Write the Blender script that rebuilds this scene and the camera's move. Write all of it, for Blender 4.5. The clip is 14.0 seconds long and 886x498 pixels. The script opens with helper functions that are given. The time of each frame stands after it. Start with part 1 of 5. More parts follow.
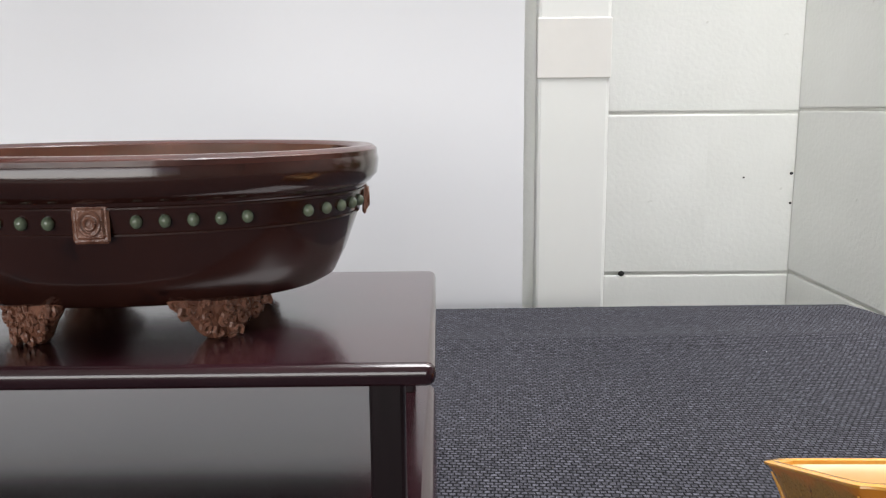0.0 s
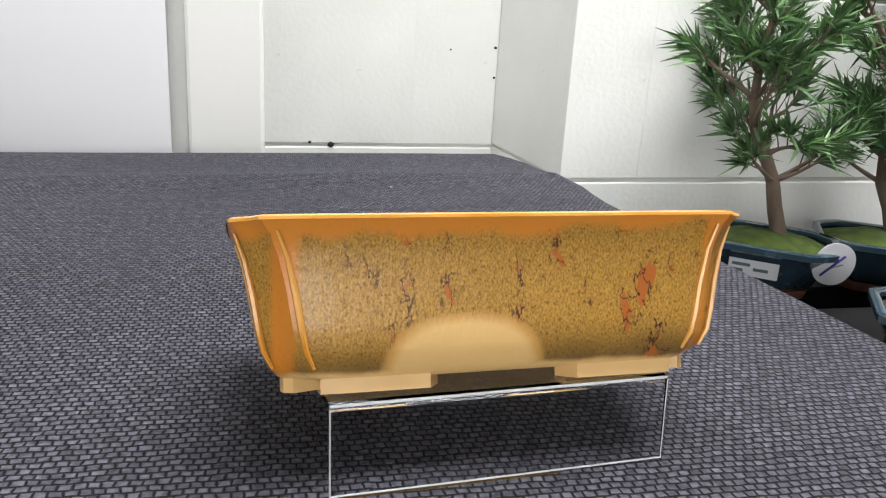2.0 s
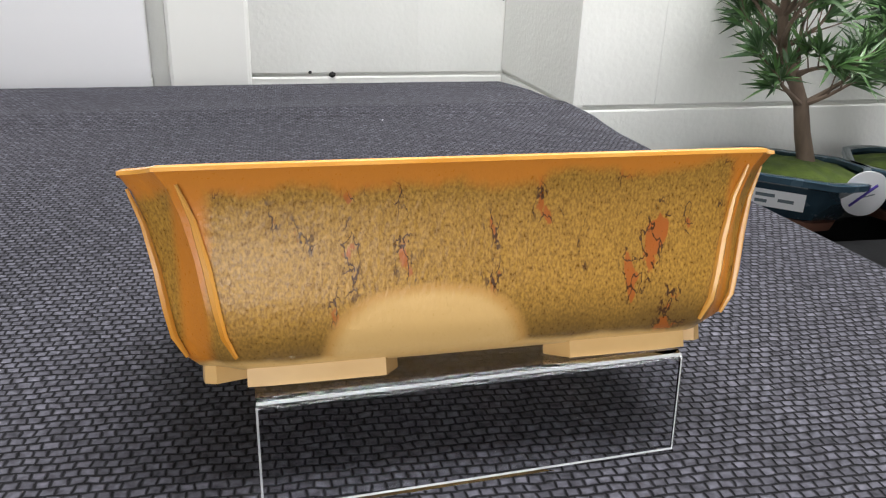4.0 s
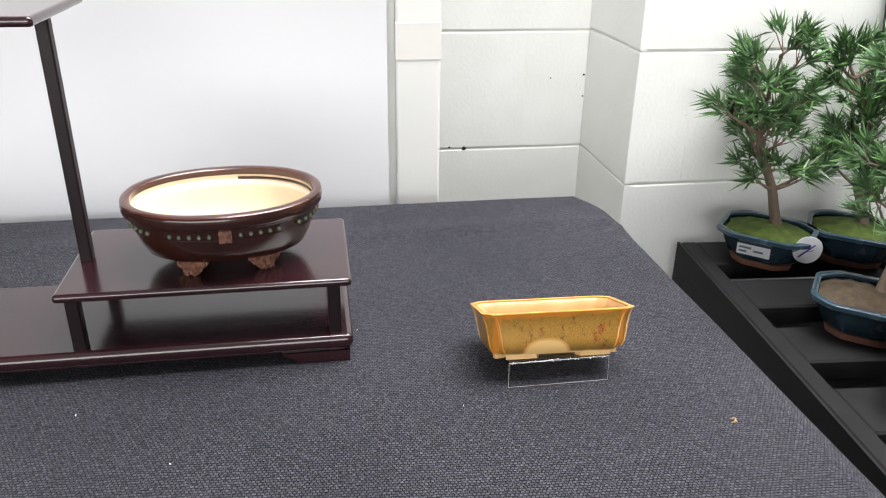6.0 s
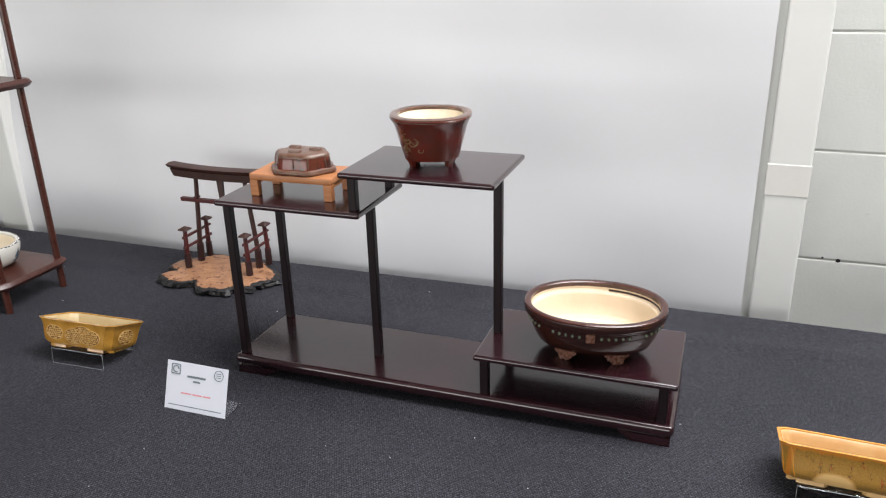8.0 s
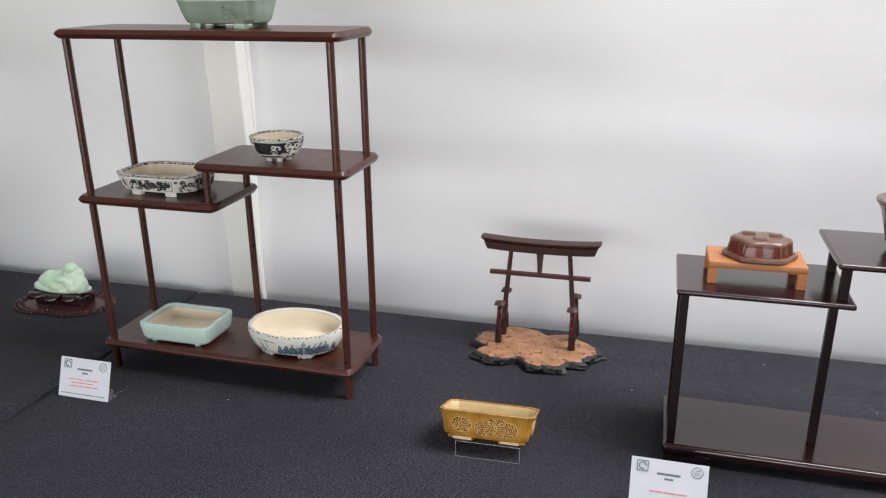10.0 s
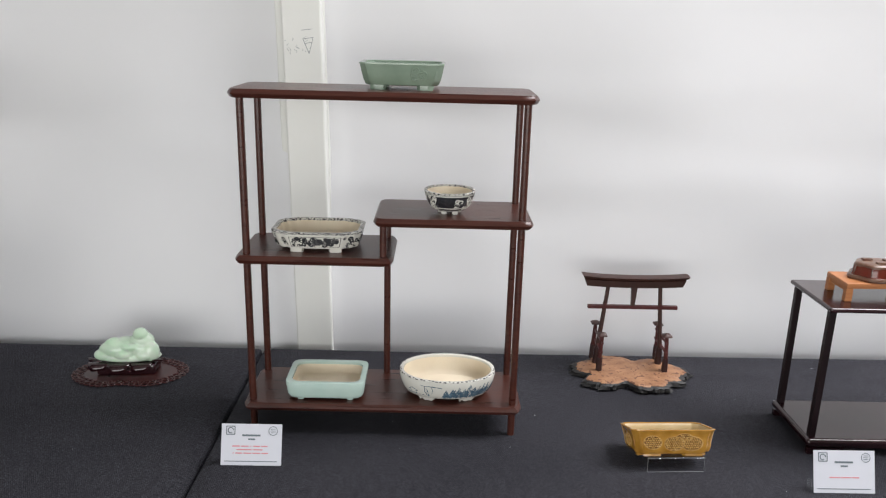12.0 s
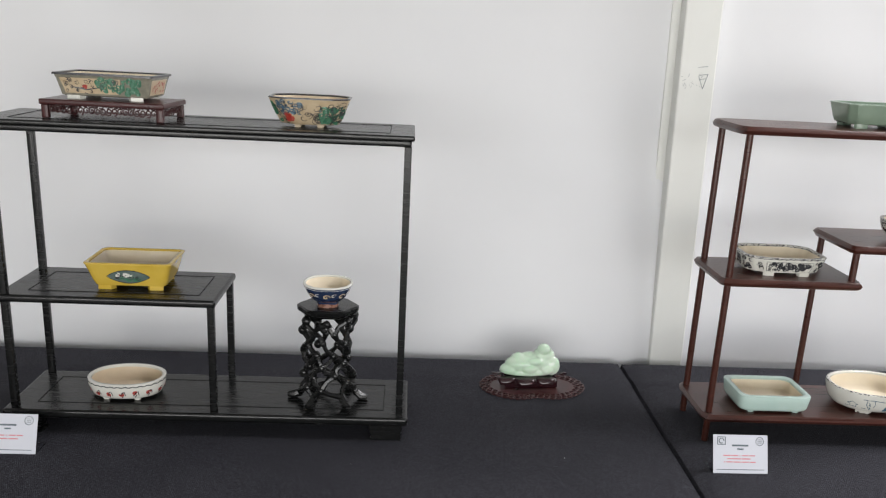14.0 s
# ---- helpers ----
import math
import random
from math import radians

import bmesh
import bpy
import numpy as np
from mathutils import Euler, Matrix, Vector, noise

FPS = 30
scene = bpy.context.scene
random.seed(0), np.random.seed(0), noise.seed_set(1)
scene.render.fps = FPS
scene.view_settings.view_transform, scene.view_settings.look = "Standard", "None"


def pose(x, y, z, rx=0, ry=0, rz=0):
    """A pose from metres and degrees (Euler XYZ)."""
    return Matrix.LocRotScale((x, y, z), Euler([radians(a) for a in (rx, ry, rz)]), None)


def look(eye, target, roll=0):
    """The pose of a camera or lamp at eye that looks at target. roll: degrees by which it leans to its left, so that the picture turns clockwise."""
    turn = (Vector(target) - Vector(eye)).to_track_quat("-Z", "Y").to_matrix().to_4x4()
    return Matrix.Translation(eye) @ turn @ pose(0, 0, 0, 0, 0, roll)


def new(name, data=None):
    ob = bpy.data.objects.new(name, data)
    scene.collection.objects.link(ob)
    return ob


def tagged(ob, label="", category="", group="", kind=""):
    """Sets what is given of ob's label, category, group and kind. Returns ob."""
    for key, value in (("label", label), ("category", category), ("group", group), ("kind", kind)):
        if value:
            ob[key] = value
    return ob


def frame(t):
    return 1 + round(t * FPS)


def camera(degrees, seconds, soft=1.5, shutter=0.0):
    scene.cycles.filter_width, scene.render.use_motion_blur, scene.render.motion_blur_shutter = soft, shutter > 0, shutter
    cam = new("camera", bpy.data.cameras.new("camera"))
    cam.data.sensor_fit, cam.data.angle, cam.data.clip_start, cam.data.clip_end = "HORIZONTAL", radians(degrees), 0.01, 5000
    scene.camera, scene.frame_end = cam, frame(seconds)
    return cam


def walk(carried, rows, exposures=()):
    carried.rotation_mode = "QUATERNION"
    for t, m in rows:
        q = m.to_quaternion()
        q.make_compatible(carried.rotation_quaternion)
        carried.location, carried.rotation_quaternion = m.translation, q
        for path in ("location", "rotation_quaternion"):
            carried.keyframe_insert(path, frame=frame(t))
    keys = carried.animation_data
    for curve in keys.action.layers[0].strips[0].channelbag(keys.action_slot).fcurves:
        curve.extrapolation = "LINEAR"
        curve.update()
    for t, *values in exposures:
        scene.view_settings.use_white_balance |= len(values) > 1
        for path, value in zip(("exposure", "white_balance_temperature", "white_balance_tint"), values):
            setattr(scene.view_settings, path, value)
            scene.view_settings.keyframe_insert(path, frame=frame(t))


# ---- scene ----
PATH = [
    (0, -0.2345, -0.8742, 0.1477, -0.07, -10.16, -0.47),
    (0.5, -0.1792, -0.9270, 0.1529, -8.16, -12.21, 0.12),
    (1, -0.1585, -0.9465, 0.1365, -12.56, -14.23, 2.01),
    (1.5, -0.1388, -0.9037, 0.1173, -14.66, -15.85, 3.00),
    (2, -0.1392, -0.8690, 0.1045, -16.90, -17.00, 3.39),
    (2.5, -0.1246, -0.8458, 0.1033, -15.86, -18.89, 3.64),
    (3, -0.1184, -0.8310, 0.0966, -16.92, -22.33, 3.92),
    (3.2, -0.1141, -0.8247, 0.0925, -15.99, -23.58, 3.46),
    (5.3, -0.1826, -1.0512, 0.1982, -16.36, -19.06, 0.49),
    (5.5, -0.2139, -1.1228, 0.2465, -16.03, -20.64, 1.22),
    (6, -0.2545, -1.2279, 0.3577, -9.27, -24.35, 0.90),
    (6.5, -0.2684, -1.2987, 0.4014, -0.57, -24.53, 0.10),
    (7, -0.2161, -1.3058, 0.4040, 5.87, -24.61, -0.24),
    (7.5, -0.1978, -1.3686, 0.4689, 13.95, -23.03, -0.54),
    (8, -0.2140, -1.4124, 0.5162, 20.75, -21.32, -1.47),
    (8.5, -0.3128, -1.4309, 0.5370, 23.70, -20.33, -2.35),
    (9, -0.4960, -1.4622, 0.5497, 24.99, -20.00, -2.83),
    (9.2, -0.5763, -1.4713, 0.5551, 24.46, -20.01, -2.54),
    (11.3, -1.1256, -1.7164, 0.6186, 0.47, -16.88, 1.43),
    (11.5, -1.1866, -1.7221, 0.6130, -0.24, -16.56, 1.47),
    (12, -1.3578, -1.7115, 0.6150, -0.61, -16.26, 1.50),
    (12.5, -1.5199, -1.6939, 0.6164, -0.45, -16.47, 2.28),
    (13, -1.7075, -1.7240, 0.6255, -1.88, -15.95, 2.56),
    (13.5, -1.9282, -1.7813, 0.6253, -3.15, -14.71, 2.98),
    (13.6, -1.9789, -1.7828, 0.6374, -3.43, -15.45, 3.11),
    (14, -2.1419, -1.7784, 0.6278, -2.89, -15.24, 2.82),
]
cam = camera(59.3, 14.0, soft=1.2)
walk(cam, [(t, pose(x, y, z, 90 + pitch, 0, yaw) @ pose(0, 0, 0, 0, 0, roll)) for t, x, y, z, yaw, pitch, roll in PATH],
     exposures=[(0, -0.05), (2, 0.27), (3, 0.2), (5.5, 0.25), (6, 0.25), (6.5, 0.08), (7.5, -0.15), (8, -0.25), (9, -0.25), (12, -0.25), (14, -0.06)])

# ---- light ----
world = bpy.data.worlds.new("world")
scene.world = world
world.use_nodes = True
sky = world.node_tree.nodes.new("ShaderNodeTexSky")
sky.sky_type = "NISHITA"
sky.sun_disc = False
sky.sun_elevation = radians(50)
sky.sun_rotation = radians(140)
world.node_tree.links.new(sky.outputs[0], world.node_tree.nodes["Background"].inputs[0])
world.node_tree.nodes["Background"].inputs[1].default_value = 0.1


def area_lamp(name, eye, target, sx, sy, watts, colour):
    data = bpy.data.lights.new(name, "AREA")
    data.shape, data.size, data.size_y, data.energy, data.color = "RECTANGLE", sx, sy, watts, colour
    ob = new(name, data)
    ob.matrix_world = look(eye, target)
    return ob


# added lamp over the end of the row, in an assumed rooflight opening
area_lamp("added_overhead_light", (0.5, -0.58, 2.15), (0.5, -0.58, 0), 1.8, 1.1, 130, (1.0, 0.985, 1.0))
# added lamp facing the row, in an assumed window out of view
area_lamp("added_front_light", (-2.2, -4.55, 0.62), (-2.2, 0, 0.6), 4.8, 1.5, 123, (1.0, 0.985, 0.965))


# ---- materials ----
def material(name, c1, c2=None, rough=0.5, metal=0.0, scale=40.0, bump=0.0, bump_scale=None, stretch=(1, 1, 1), coat=0.0, coat_rough=0.12,
             mid=0.5, soft=0.25, spots=None, spot_scale=200.0, spot_level=0.68, rough_var=0.08, detail=6.0, sss=0.0, spec=0.5):
    """A procedural surface: two colours mixed by noise, darker or lighter flecks, fine relief and uneven gloss."""
    m = bpy.data.materials.new(name)
    m.use_nodes = True
    nt = m.node_tree
    b = nt.nodes["Principled BSDF"]
    b.inputs["Metallic"].default_value = metal
    b.inputs["Coat Weight"].default_value = coat
    b.inputs["Coat Roughness"].default_value = coat_rough
    b.inputs["Specular IOR Level"].default_value = spec
    if sss:
        b.inputs["Subsurface Weight"].default_value = sss
        b.inputs["Subsurface Radius"].default_value = (0.006, 0.01, 0.006)
        b.inputs["Subsurface Scale"].default_value = 1.0
    co = nt.nodes.new("ShaderNodeTexCoord")
    mp = nt.nodes.new("ShaderNodeMapping")
    mp.inputs["Scale"].default_value = stretch
    nt.links.new(co.outputs["Object"], mp.inputs["Vector"])
    no = nt.nodes.new("ShaderNodeTexNoise")
    no.inputs["Scale"].default_value, no.inputs["Detail"].default_value = scale, detail
    nt.links.new(mp.outputs[0], no.inputs["Vector"])
    ra = nt.nodes.new("ShaderNodeValToRGB")
    ra.color_ramp.elements[0].position, ra.color_ramp.elements[1].position = max(0, mid - soft), min(1, mid + soft)
    ra.color_ramp.elements[0].color = (*c1, 1)
    ra.color_ramp.elements[1].color = (*(c2 or c1), 1)
    nt.links.new(no.outputs["Fac"], ra.inputs["Fac"])
    colour = ra.outputs["Color"]
    if spots:
        n2 = nt.nodes.new("ShaderNodeTexNoise")
        n2.inputs["Scale"].default_value, n2.inputs["Detail"].default_value = spot_scale, 4.0
        nt.links.new(mp.outputs[0], n2.inputs["Vector"])
        r2 = nt.nodes.new("ShaderNodeValToRGB")
        r2.color_ramp.elements[0].position, r2.color_ramp.elements[1].position = spot_level - 0.03, spot_level + 0.03
        nt.links.new(n2.outputs["Fac"], r2.inputs["Fac"])
        mx = nt.nodes.new("ShaderNodeMix")
        mx.data_type = "RGBA"
        nt.links.new(r2.outputs["Color"], mx.inputs["Factor"])
        nt.links.new(colour, mx.inputs["A"])
        mx.inputs["B"].default_value = (*spots, 1)
        colour = mx.outputs["Result"]
    nt.links.new(colour, b.inputs["Base Color"])
    mr = nt.nodes.new("ShaderNodeMapRange")
    mr.inputs["To Min"].default_value, mr.inputs["To Max"].default_value = max(0.02, rough - rough_var), min(1, rough + rough_var)
    nt.links.new(no.outputs["Fac"], mr.inputs["Value"])
    nt.links.new(mr.outputs[0], b.inputs["Roughness"])
    if bump:
        n3 = nt.nodes.new("ShaderNodeTexNoise")
        n3.inputs["Scale"].default_value, n3.inputs["Detail"].default_value = bump_scale or scale * 4, 5.0
        nt.links.new(mp.outputs[0], n3.inputs["Vector"])
        bp = nt.nodes.new("ShaderNodeBump")
        bp.inputs["Strength"].default_value, bp.inputs["Distance"].default_value = bump, 0.001
        nt.links.new(n3.outputs["Fac"], bp.inputs["Height"])
        nt.links.new(bp.outputs[0], b.inputs["Normal"])
    return m


def cloth_material():
    """Black woven cloth: staggered raised threads of about a millimetre, faded unevenly."""
    m = material("black_weave", (0.016, 0.016, 0.0197), (0.0243, 0.0241, 0.0287), rough=0.85, scale=5.0, rough_var=0.05, spec=0.15)
    nt = m.node_tree
    b = nt.nodes["Principled BSDF"]
    co = nt.nodes.new("ShaderNodeTexCoord")
    mp = nt.nodes.new("ShaderNodeMapping")
    mp.inputs["Rotation"].default_value = (0, 0, radians(4))
    mp.inputs["Scale"].default_value = (340, 340, 340)
    nt.links.new(co.outputs["Object"], mp.inputs["Vector"])
    br = nt.nodes.new("ShaderNodeTexBrick")
    br.inputs["Scale"].default_value = 1.0
    br.inputs["Mortar Size"].default_value = 0.17
    br.inputs["Mortar Smooth"].default_value = 1.0
    br.inputs["Brick Width"].default_value = 1.0
    br.inputs["Row Height"].default_value = 0.82
    br.inputs["Color1"].default_value = (1, 1, 1, 1)
    br.inputs["Color2"].default_value = (0.6, 0.6, 0.6, 1)
    br.inputs["Mortar"].default_value = (0.07, 0.07, 0.07, 1)
    jit = nt.nodes.new("ShaderNodeTexNoise")
    jit.inputs["Scale"].default_value, jit.inputs["Detail"].default_value = 150.0, 2.0
    nt.links.new(co.outputs["Object"], jit.inputs["Vector"])
    shift = nt.nodes.new("ShaderNodeVectorMath")
    shift.operation = "MULTIPLY_ADD"
    shift.inputs[1].default_value = (0.75, 0.65, 0)
    nt.links.new(jit.outputs["Color"], shift.inputs[0])
    nt.links.new(mp.outputs[0], shift.inputs[2])
    nt.links.new(shift.outputs[0], br.inputs["Vector"])
    fz = nt.nodes.new("ShaderNodeTexNoise")
    fz.inputs["Scale"].default_value, fz.inputs["Detail"].default_value = 420.0, 3.0
    nt.links.new(co.outputs["Object"], fz.inputs["Vector"])
    fr = nt.nodes.new("ShaderNodeMapRange")
    fr.inputs["From Min"].default_value, fr.inputs["From Max"].default_value = 0.3, 0.7
    fr.inputs["To Min"].default_value, fr.inputs["To Max"].default_value = 0.45, 1.5
    nt.links.new(fz.outputs["Fac"], fr.inputs["Value"])
    tuft = nt.nodes.new("ShaderNodeVectorMath")
    tuft.operation = "SCALE"
    nt.links.new(br.outputs["Color"], tuft.inputs[0])
    nt.links.new(fr.outputs[0], tuft.inputs["Scale"])
    mx = nt.nodes.new("ShaderNodeMix")
    mx.data_type, mx.blend_type = "RGBA", "MULTIPLY"
    mx.inputs["Factor"].default_value = 1.0
    old = b.inputs["Base Color"].links[0].from_socket
    nt.links.new(old, mx.inputs["A"])
    nt.links.new(tuft.outputs[0], mx.inputs["B"])
    gain = nt.nodes.new("ShaderNodeMix")
    gain.data_type, gain.blend_type = "RGBA", "MULTIPLY"
    gain.inputs["Factor"].default_value = 1.0
    gain.inputs["B"].default_value = (3.4, 3.4, 3.4, 1)
    nt.links.new(mx.outputs["Result"], gain.inputs["A"])
    nt.links.new(gain.outputs["Result"], b.inputs["Base Color"])
    bp = nt.nodes.new("ShaderNodeBump")
    bp.inputs["Strength"].default_value, bp.inputs["Distance"].default_value = 1.0, 0.0009
    nt.links.new(br.outputs["Color"], bp.inputs["Height"])
    nt.links.new(bp.outputs[0], b.inputs["Normal"])
    return m


def acrylic_material(name, tint, clear, rough):
    m = bpy.data.materials.new(name)
    m.use_nodes = True
    b = m.node_tree.nodes["Principled BSDF"]
    b.inputs["Base Color"].default_value = (*tint, 1)
    b.inputs["Roughness"].default_value = rough
    b.inputs["Transmission Weight"].default_value = clear
    b.inputs["IOR"].default_value = 1.22
    n = m.node_tree.nodes.new("ShaderNodeTexNoise")
    n.inputs["Scale"].default_value = 60
    r = m.node_tree.nodes.new("ShaderNodeMapRange")
    r.inputs["To Min"].default_value, r.inputs["To Max"].default_value = rough * 0.5, rough * 1.8
    m.node_tree.links.new(n.outputs["Fac"], r.inputs["Value"])
    m.node_tree.links.new(r.outputs[0], b.inputs["Roughness"])
    return m


def amber_glaze():
    """Speckled olive-gold glaze breaking to orange at rim and corners, with crawled flecks and one bare crescent low on the front."""
    m = material("amber_ochre_glaze", (0.19, 0.09, 0.012), (0.46, 0.25, 0.042), rough=0.3, scale=2300, stretch=(1, 1, 0.6), bump=0.15, bump_scale=900, coat=0.08, soft=0.17, mid=0.48)
    nt = m.node_tree
    b = nt.nodes["Principled BSDF"]
    colour = b.inputs["Base Color"].links[0].from_socket
    co = nt.nodes.new("ShaderNodeTexCoord")
    sep = nt.nodes.new("ShaderNodeSeparateXYZ")
    nt.links.new(co.outputs["Object"], sep.inputs[0])

    def math_node(op, a, c, d=None):
        n = nt.nodes.new("ShaderNodeMath")
        n.operation = op
        for k, v in enumerate((a, c, d)):
            if v is None:
                continue
            if isinstance(v, (int, float)):
                n.inputs[k].default_value = v
            else:
                nt.links.new(v, n.inputs[k])
        return n.outputs[0]

    def ramp(value, lo, hi):
        n = nt.nodes.new("ShaderNodeMapRange")
        n.interpolation_type = "SMOOTHSTEP"
        n.inputs["From Min"].default_value, n.inputs["From Max"].default_value = lo, hi
        nt.links.new(value, n.inputs["Value"])
        return n.outputs[0]

    def over(base, top, fac):
        n = nt.nodes.new("ShaderNodeMix")
        n.data_type = "RGBA"
        nt.links.new(fac, n.inputs["Factor"])
        nt.links.new(base, n.inputs["A"])
        n.inputs["B"].default_value = (*top, 1)
        return n.outputs["Result"]

    def noise_at(scale, stretch=(1, 1, 1), detail=4.0):
        mp = nt.nodes.new("ShaderNodeMapping")
        mp.inputs["Scale"].default_value = stretch
        nt.links.new(co.outputs["Object"], mp.inputs["Vector"])
        n = nt.nodes.new("ShaderNodeTexNoise")
        n.inputs["Scale"].default_value, n.inputs["Detail"].default_value = scale, detail
        nt.links.new(mp.outputs[0], n.inputs["Vector"])
        return n.outputs["Fac"]

    # darker brown towards the foot, with an uneven edge
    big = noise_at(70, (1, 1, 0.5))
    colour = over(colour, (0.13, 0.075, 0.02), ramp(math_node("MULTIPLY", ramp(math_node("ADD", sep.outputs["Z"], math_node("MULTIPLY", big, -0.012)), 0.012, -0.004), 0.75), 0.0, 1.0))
    crawl = noise_at(150, (1, 1, 0.42), 6.0)
    colour = over(colour, (0.36, 0.1, 0.014), ramp(crawl, 0.615, 0.64))
    fine = noise_at(420, (1, 1, 0.5), 3.0)
    vein = math_node("ABSOLUTE", math_node("SUBTRACT", fine, 0.5), None)
    colour = over(colour, (0.06, 0.022, 0.007), math_node("MULTIPLY", ramp(vein, 0.03, 0.01), ramp(crawl, 0.53, 0.6)))
    ax = math_node("ABSOLUTE", sep.outputs["X"], None)
    rim = ramp(math_node("ADD", sep.outputs["Z"], math_node("MULTIPLY", big, 0.012)), 0.0395, 0.0425)
    edge = math_node("MULTIPLY", ramp(math_node("ADD", ax, math_node("MULTIPLY", big, 0.008)), 0.0505, 0.0535), ramp(ax, 0.0545, 0.0525))
    colour = over(colour, (0.56, 0.2, 0.022), math_node("MAXIMUM", rim, edge))
    dx = math_node("DIVIDE", math_node("ADD", sep.outputs["X"], 0.0105), 0.0185)
    dz = math_node("DIVIDE", math_node("SUBTRACT", sep.outputs["Z"], 0.001), 0.0150)
    d = math_node("ADD", math_node("ADD", math_node("POWER", math_node("ABSOLUTE", dx, None), 2.6), math_node("POWER", math_node("ABSOLUTE", dz, None), 2.6)), math_node("MULTIPLY", big, 0.3))
    front = ramp(sep.outputs["Y"], -0.02, -0.025)
    low = ramp(math_node("ADD", sep.outputs["Z"], math_node("MULTIPLY", big, 0.003)), 0.0068, 0.0052)
    colour = over(colour, (0.5, 0.27, 0.07), math_node("MULTIPLY", front, ramp(d, 1.45, 1.1)))
    colour = over(colour, (0.66, 0.42, 0.16), math_node("MAXIMUM", low, math_node("MULTIPLY", front, ramp(d, 1.2, 0.8))))
    nt.links.new(colour, b.inputs["Base Color"])
    return m


CLOTH = cloth_material()
ACRYLIC = acrylic_material("clear_acrylic", (0.9, 0.91, 0.93), 1.0, 0.004)
EDGE = acrylic_material("polished_acrylic_edge", (0.7, 0.72, 0.73), 0.6, 0.15)
PAINT = material("white_masonry_paint", (0.74, 0.745, 0.71), (0.8, 0.805, 0.775), rough=0.55, scale=9, bump=0.5, bump_scale=160, spots=(0.6, 0.6, 0.56), spot_scale=38, spot_level=0.75)
MORTAR = material("painted_joint", (0.68, 0.68, 0.64), (0.76, 0.76, 0.72), rough=0.7, scale=30, bump=0.6, bump_scale=300)
SHEET = material("white_sheet", (0.75, 0.755, 0.775), (0.8, 0.8, 0.815), rough=0.6, scale=2.5, bump=0.1, bump_scale=12)
BOARD = material("white_board", (0.77, 0.775, 0.74), (0.8, 0.8, 0.77), rough=0.5, scale=12, bump=0.1, bump_scale=90)
TAPE = material("masking_tape", (0.74, 0.72, 0.68), (0.79, 0.77, 0.73), rough=0.6, scale=30, bump=0.1, bump_scale=120)
FLOOR = material("grey_concrete", (0.2, 0.2, 0.195), (0.28, 0.275, 0.27), rough=0.8, scale=6, bump=0.3, bump_scale=90)
HALL = material("hall_grey_paint", (0.36, 0.36, 0.35), (0.44, 0.44, 0.43), rough=0.7, scale=5, bump=0.2, bump_scale=60)
CEIL = material("ceiling_grey", (0.4, 0.4, 0.39), (0.47, 0.47, 0.46), rough=0.9, scale=5)
LACQUER = material("dark_plum_lacquer", (0.014, 0.004, 0.0058), (0.029, 0.0078, 0.011), rough=0.2, scale=14, stretch=(1, 14, 14), bump=0.02, bump_scale=60, rough_var=0.05, coat=0.5, coat_rough=0.12)
# plum lacquer again; the posts' lack of reflected sheet light is put into the colour
POSTWOOD = material("dulled_dark_post_lacquer", (0.006, 0.0025, 0.003), (0.012, 0.004, 0.006), rough=0.42, scale=14, stretch=(14, 14, 1), bump=0.05, bump_scale=60, spec=0.28)
ROSEWOOD = material("brown_rosewood", (0.038, 0.0105, 0.007), (0.078, 0.022, 0.014), rough=0.3, scale=16, stretch=(1, 16, 16), bump=0.12, bump_scale=70)
BLACKWOOD = material("black_stained_wood", (0.004, 0.0045, 0.0045), (0.008, 0.008, 0.008), rough=0.26, scale=18, stretch=(1, 14, 14), bump=0.1, bump_scale=60)
REDWOOD = material("carved_red_wood", (0.032, 0.006, 0.007), (0.062, 0.013, 0.012), rough=0.3, scale=40, bump=0.1)
STOOLWOOD = material("orange_pale_wood", (0.36, 0.13, 0.045), (0.5, 0.21, 0.08), rough=0.45, scale=22, stretch=(1, 9, 9), bump=0.1)
BURL = material("burl_wood", (0.22, 0.095, 0.045), (0.47, 0.25, 0.13), rough=0.5, scale=60, bump=0.5, bump_scale=160, spots=(0.14, 0.055, 0.03), spot_scale=120, spot_level=0.6)
SLEEVE = material("dark_plum_paint", (0.02, 0.006, 0.007), (0.035, 0.012, 0.012), rough=0.4, scale=60)
BARK = material("black_bark", (0.005, 0.005, 0.006), (0.02, 0.018, 0.017), rough=0.55, scale=120, bump=1.0, bump_scale=260)
TORII = material("torii_brown", (0.03, 0.011, 0.008), (0.055, 0.02, 0.015), rough=0.5, scale=60, bump=0.15)
TORIIRED = material("torii_red", (0.05, 0.006, 0.006), (0.09, 0.013, 0.011), rough=0.45, scale=60, bump=0.1)
BROWNGLAZE = material("oxblood_brown_glaze", (0.02, 0.0068, 0.005), (0.038, 0.012, 0.0085), rough=0.14, scale=28, bump=0.08, bump_scale=160, coat=0.3, spots=(0.016, 0.006, 0.005), spot_scale=120, spot_level=0.66)
BROWNRIM = material("reddish_rim_glaze", (0.032, 0.011, 0.009), (0.075, 0.024, 0.017), rough=0.2, scale=60, bump=0.1, coat=0.2)
BRONZE = material("copper_toned_relief", (0.1, 0.038, 0.024), (0.27, 0.125, 0.08), rough=0.28, scale=220, bump=0.9, bump_scale=420)
STUD = material("green_grey_glazed_stud", (0.025, 0.045, 0.035), (0.16, 0.19, 0.12), rough=0.18, scale=260, coat=0.4)
CREAM = material("unglazed_cream_clay", (0.66, 0.54, 0.38), (0.76, 0.63, 0.46), rough=0.75, scale=30, bump=0.2, bump_scale=300)
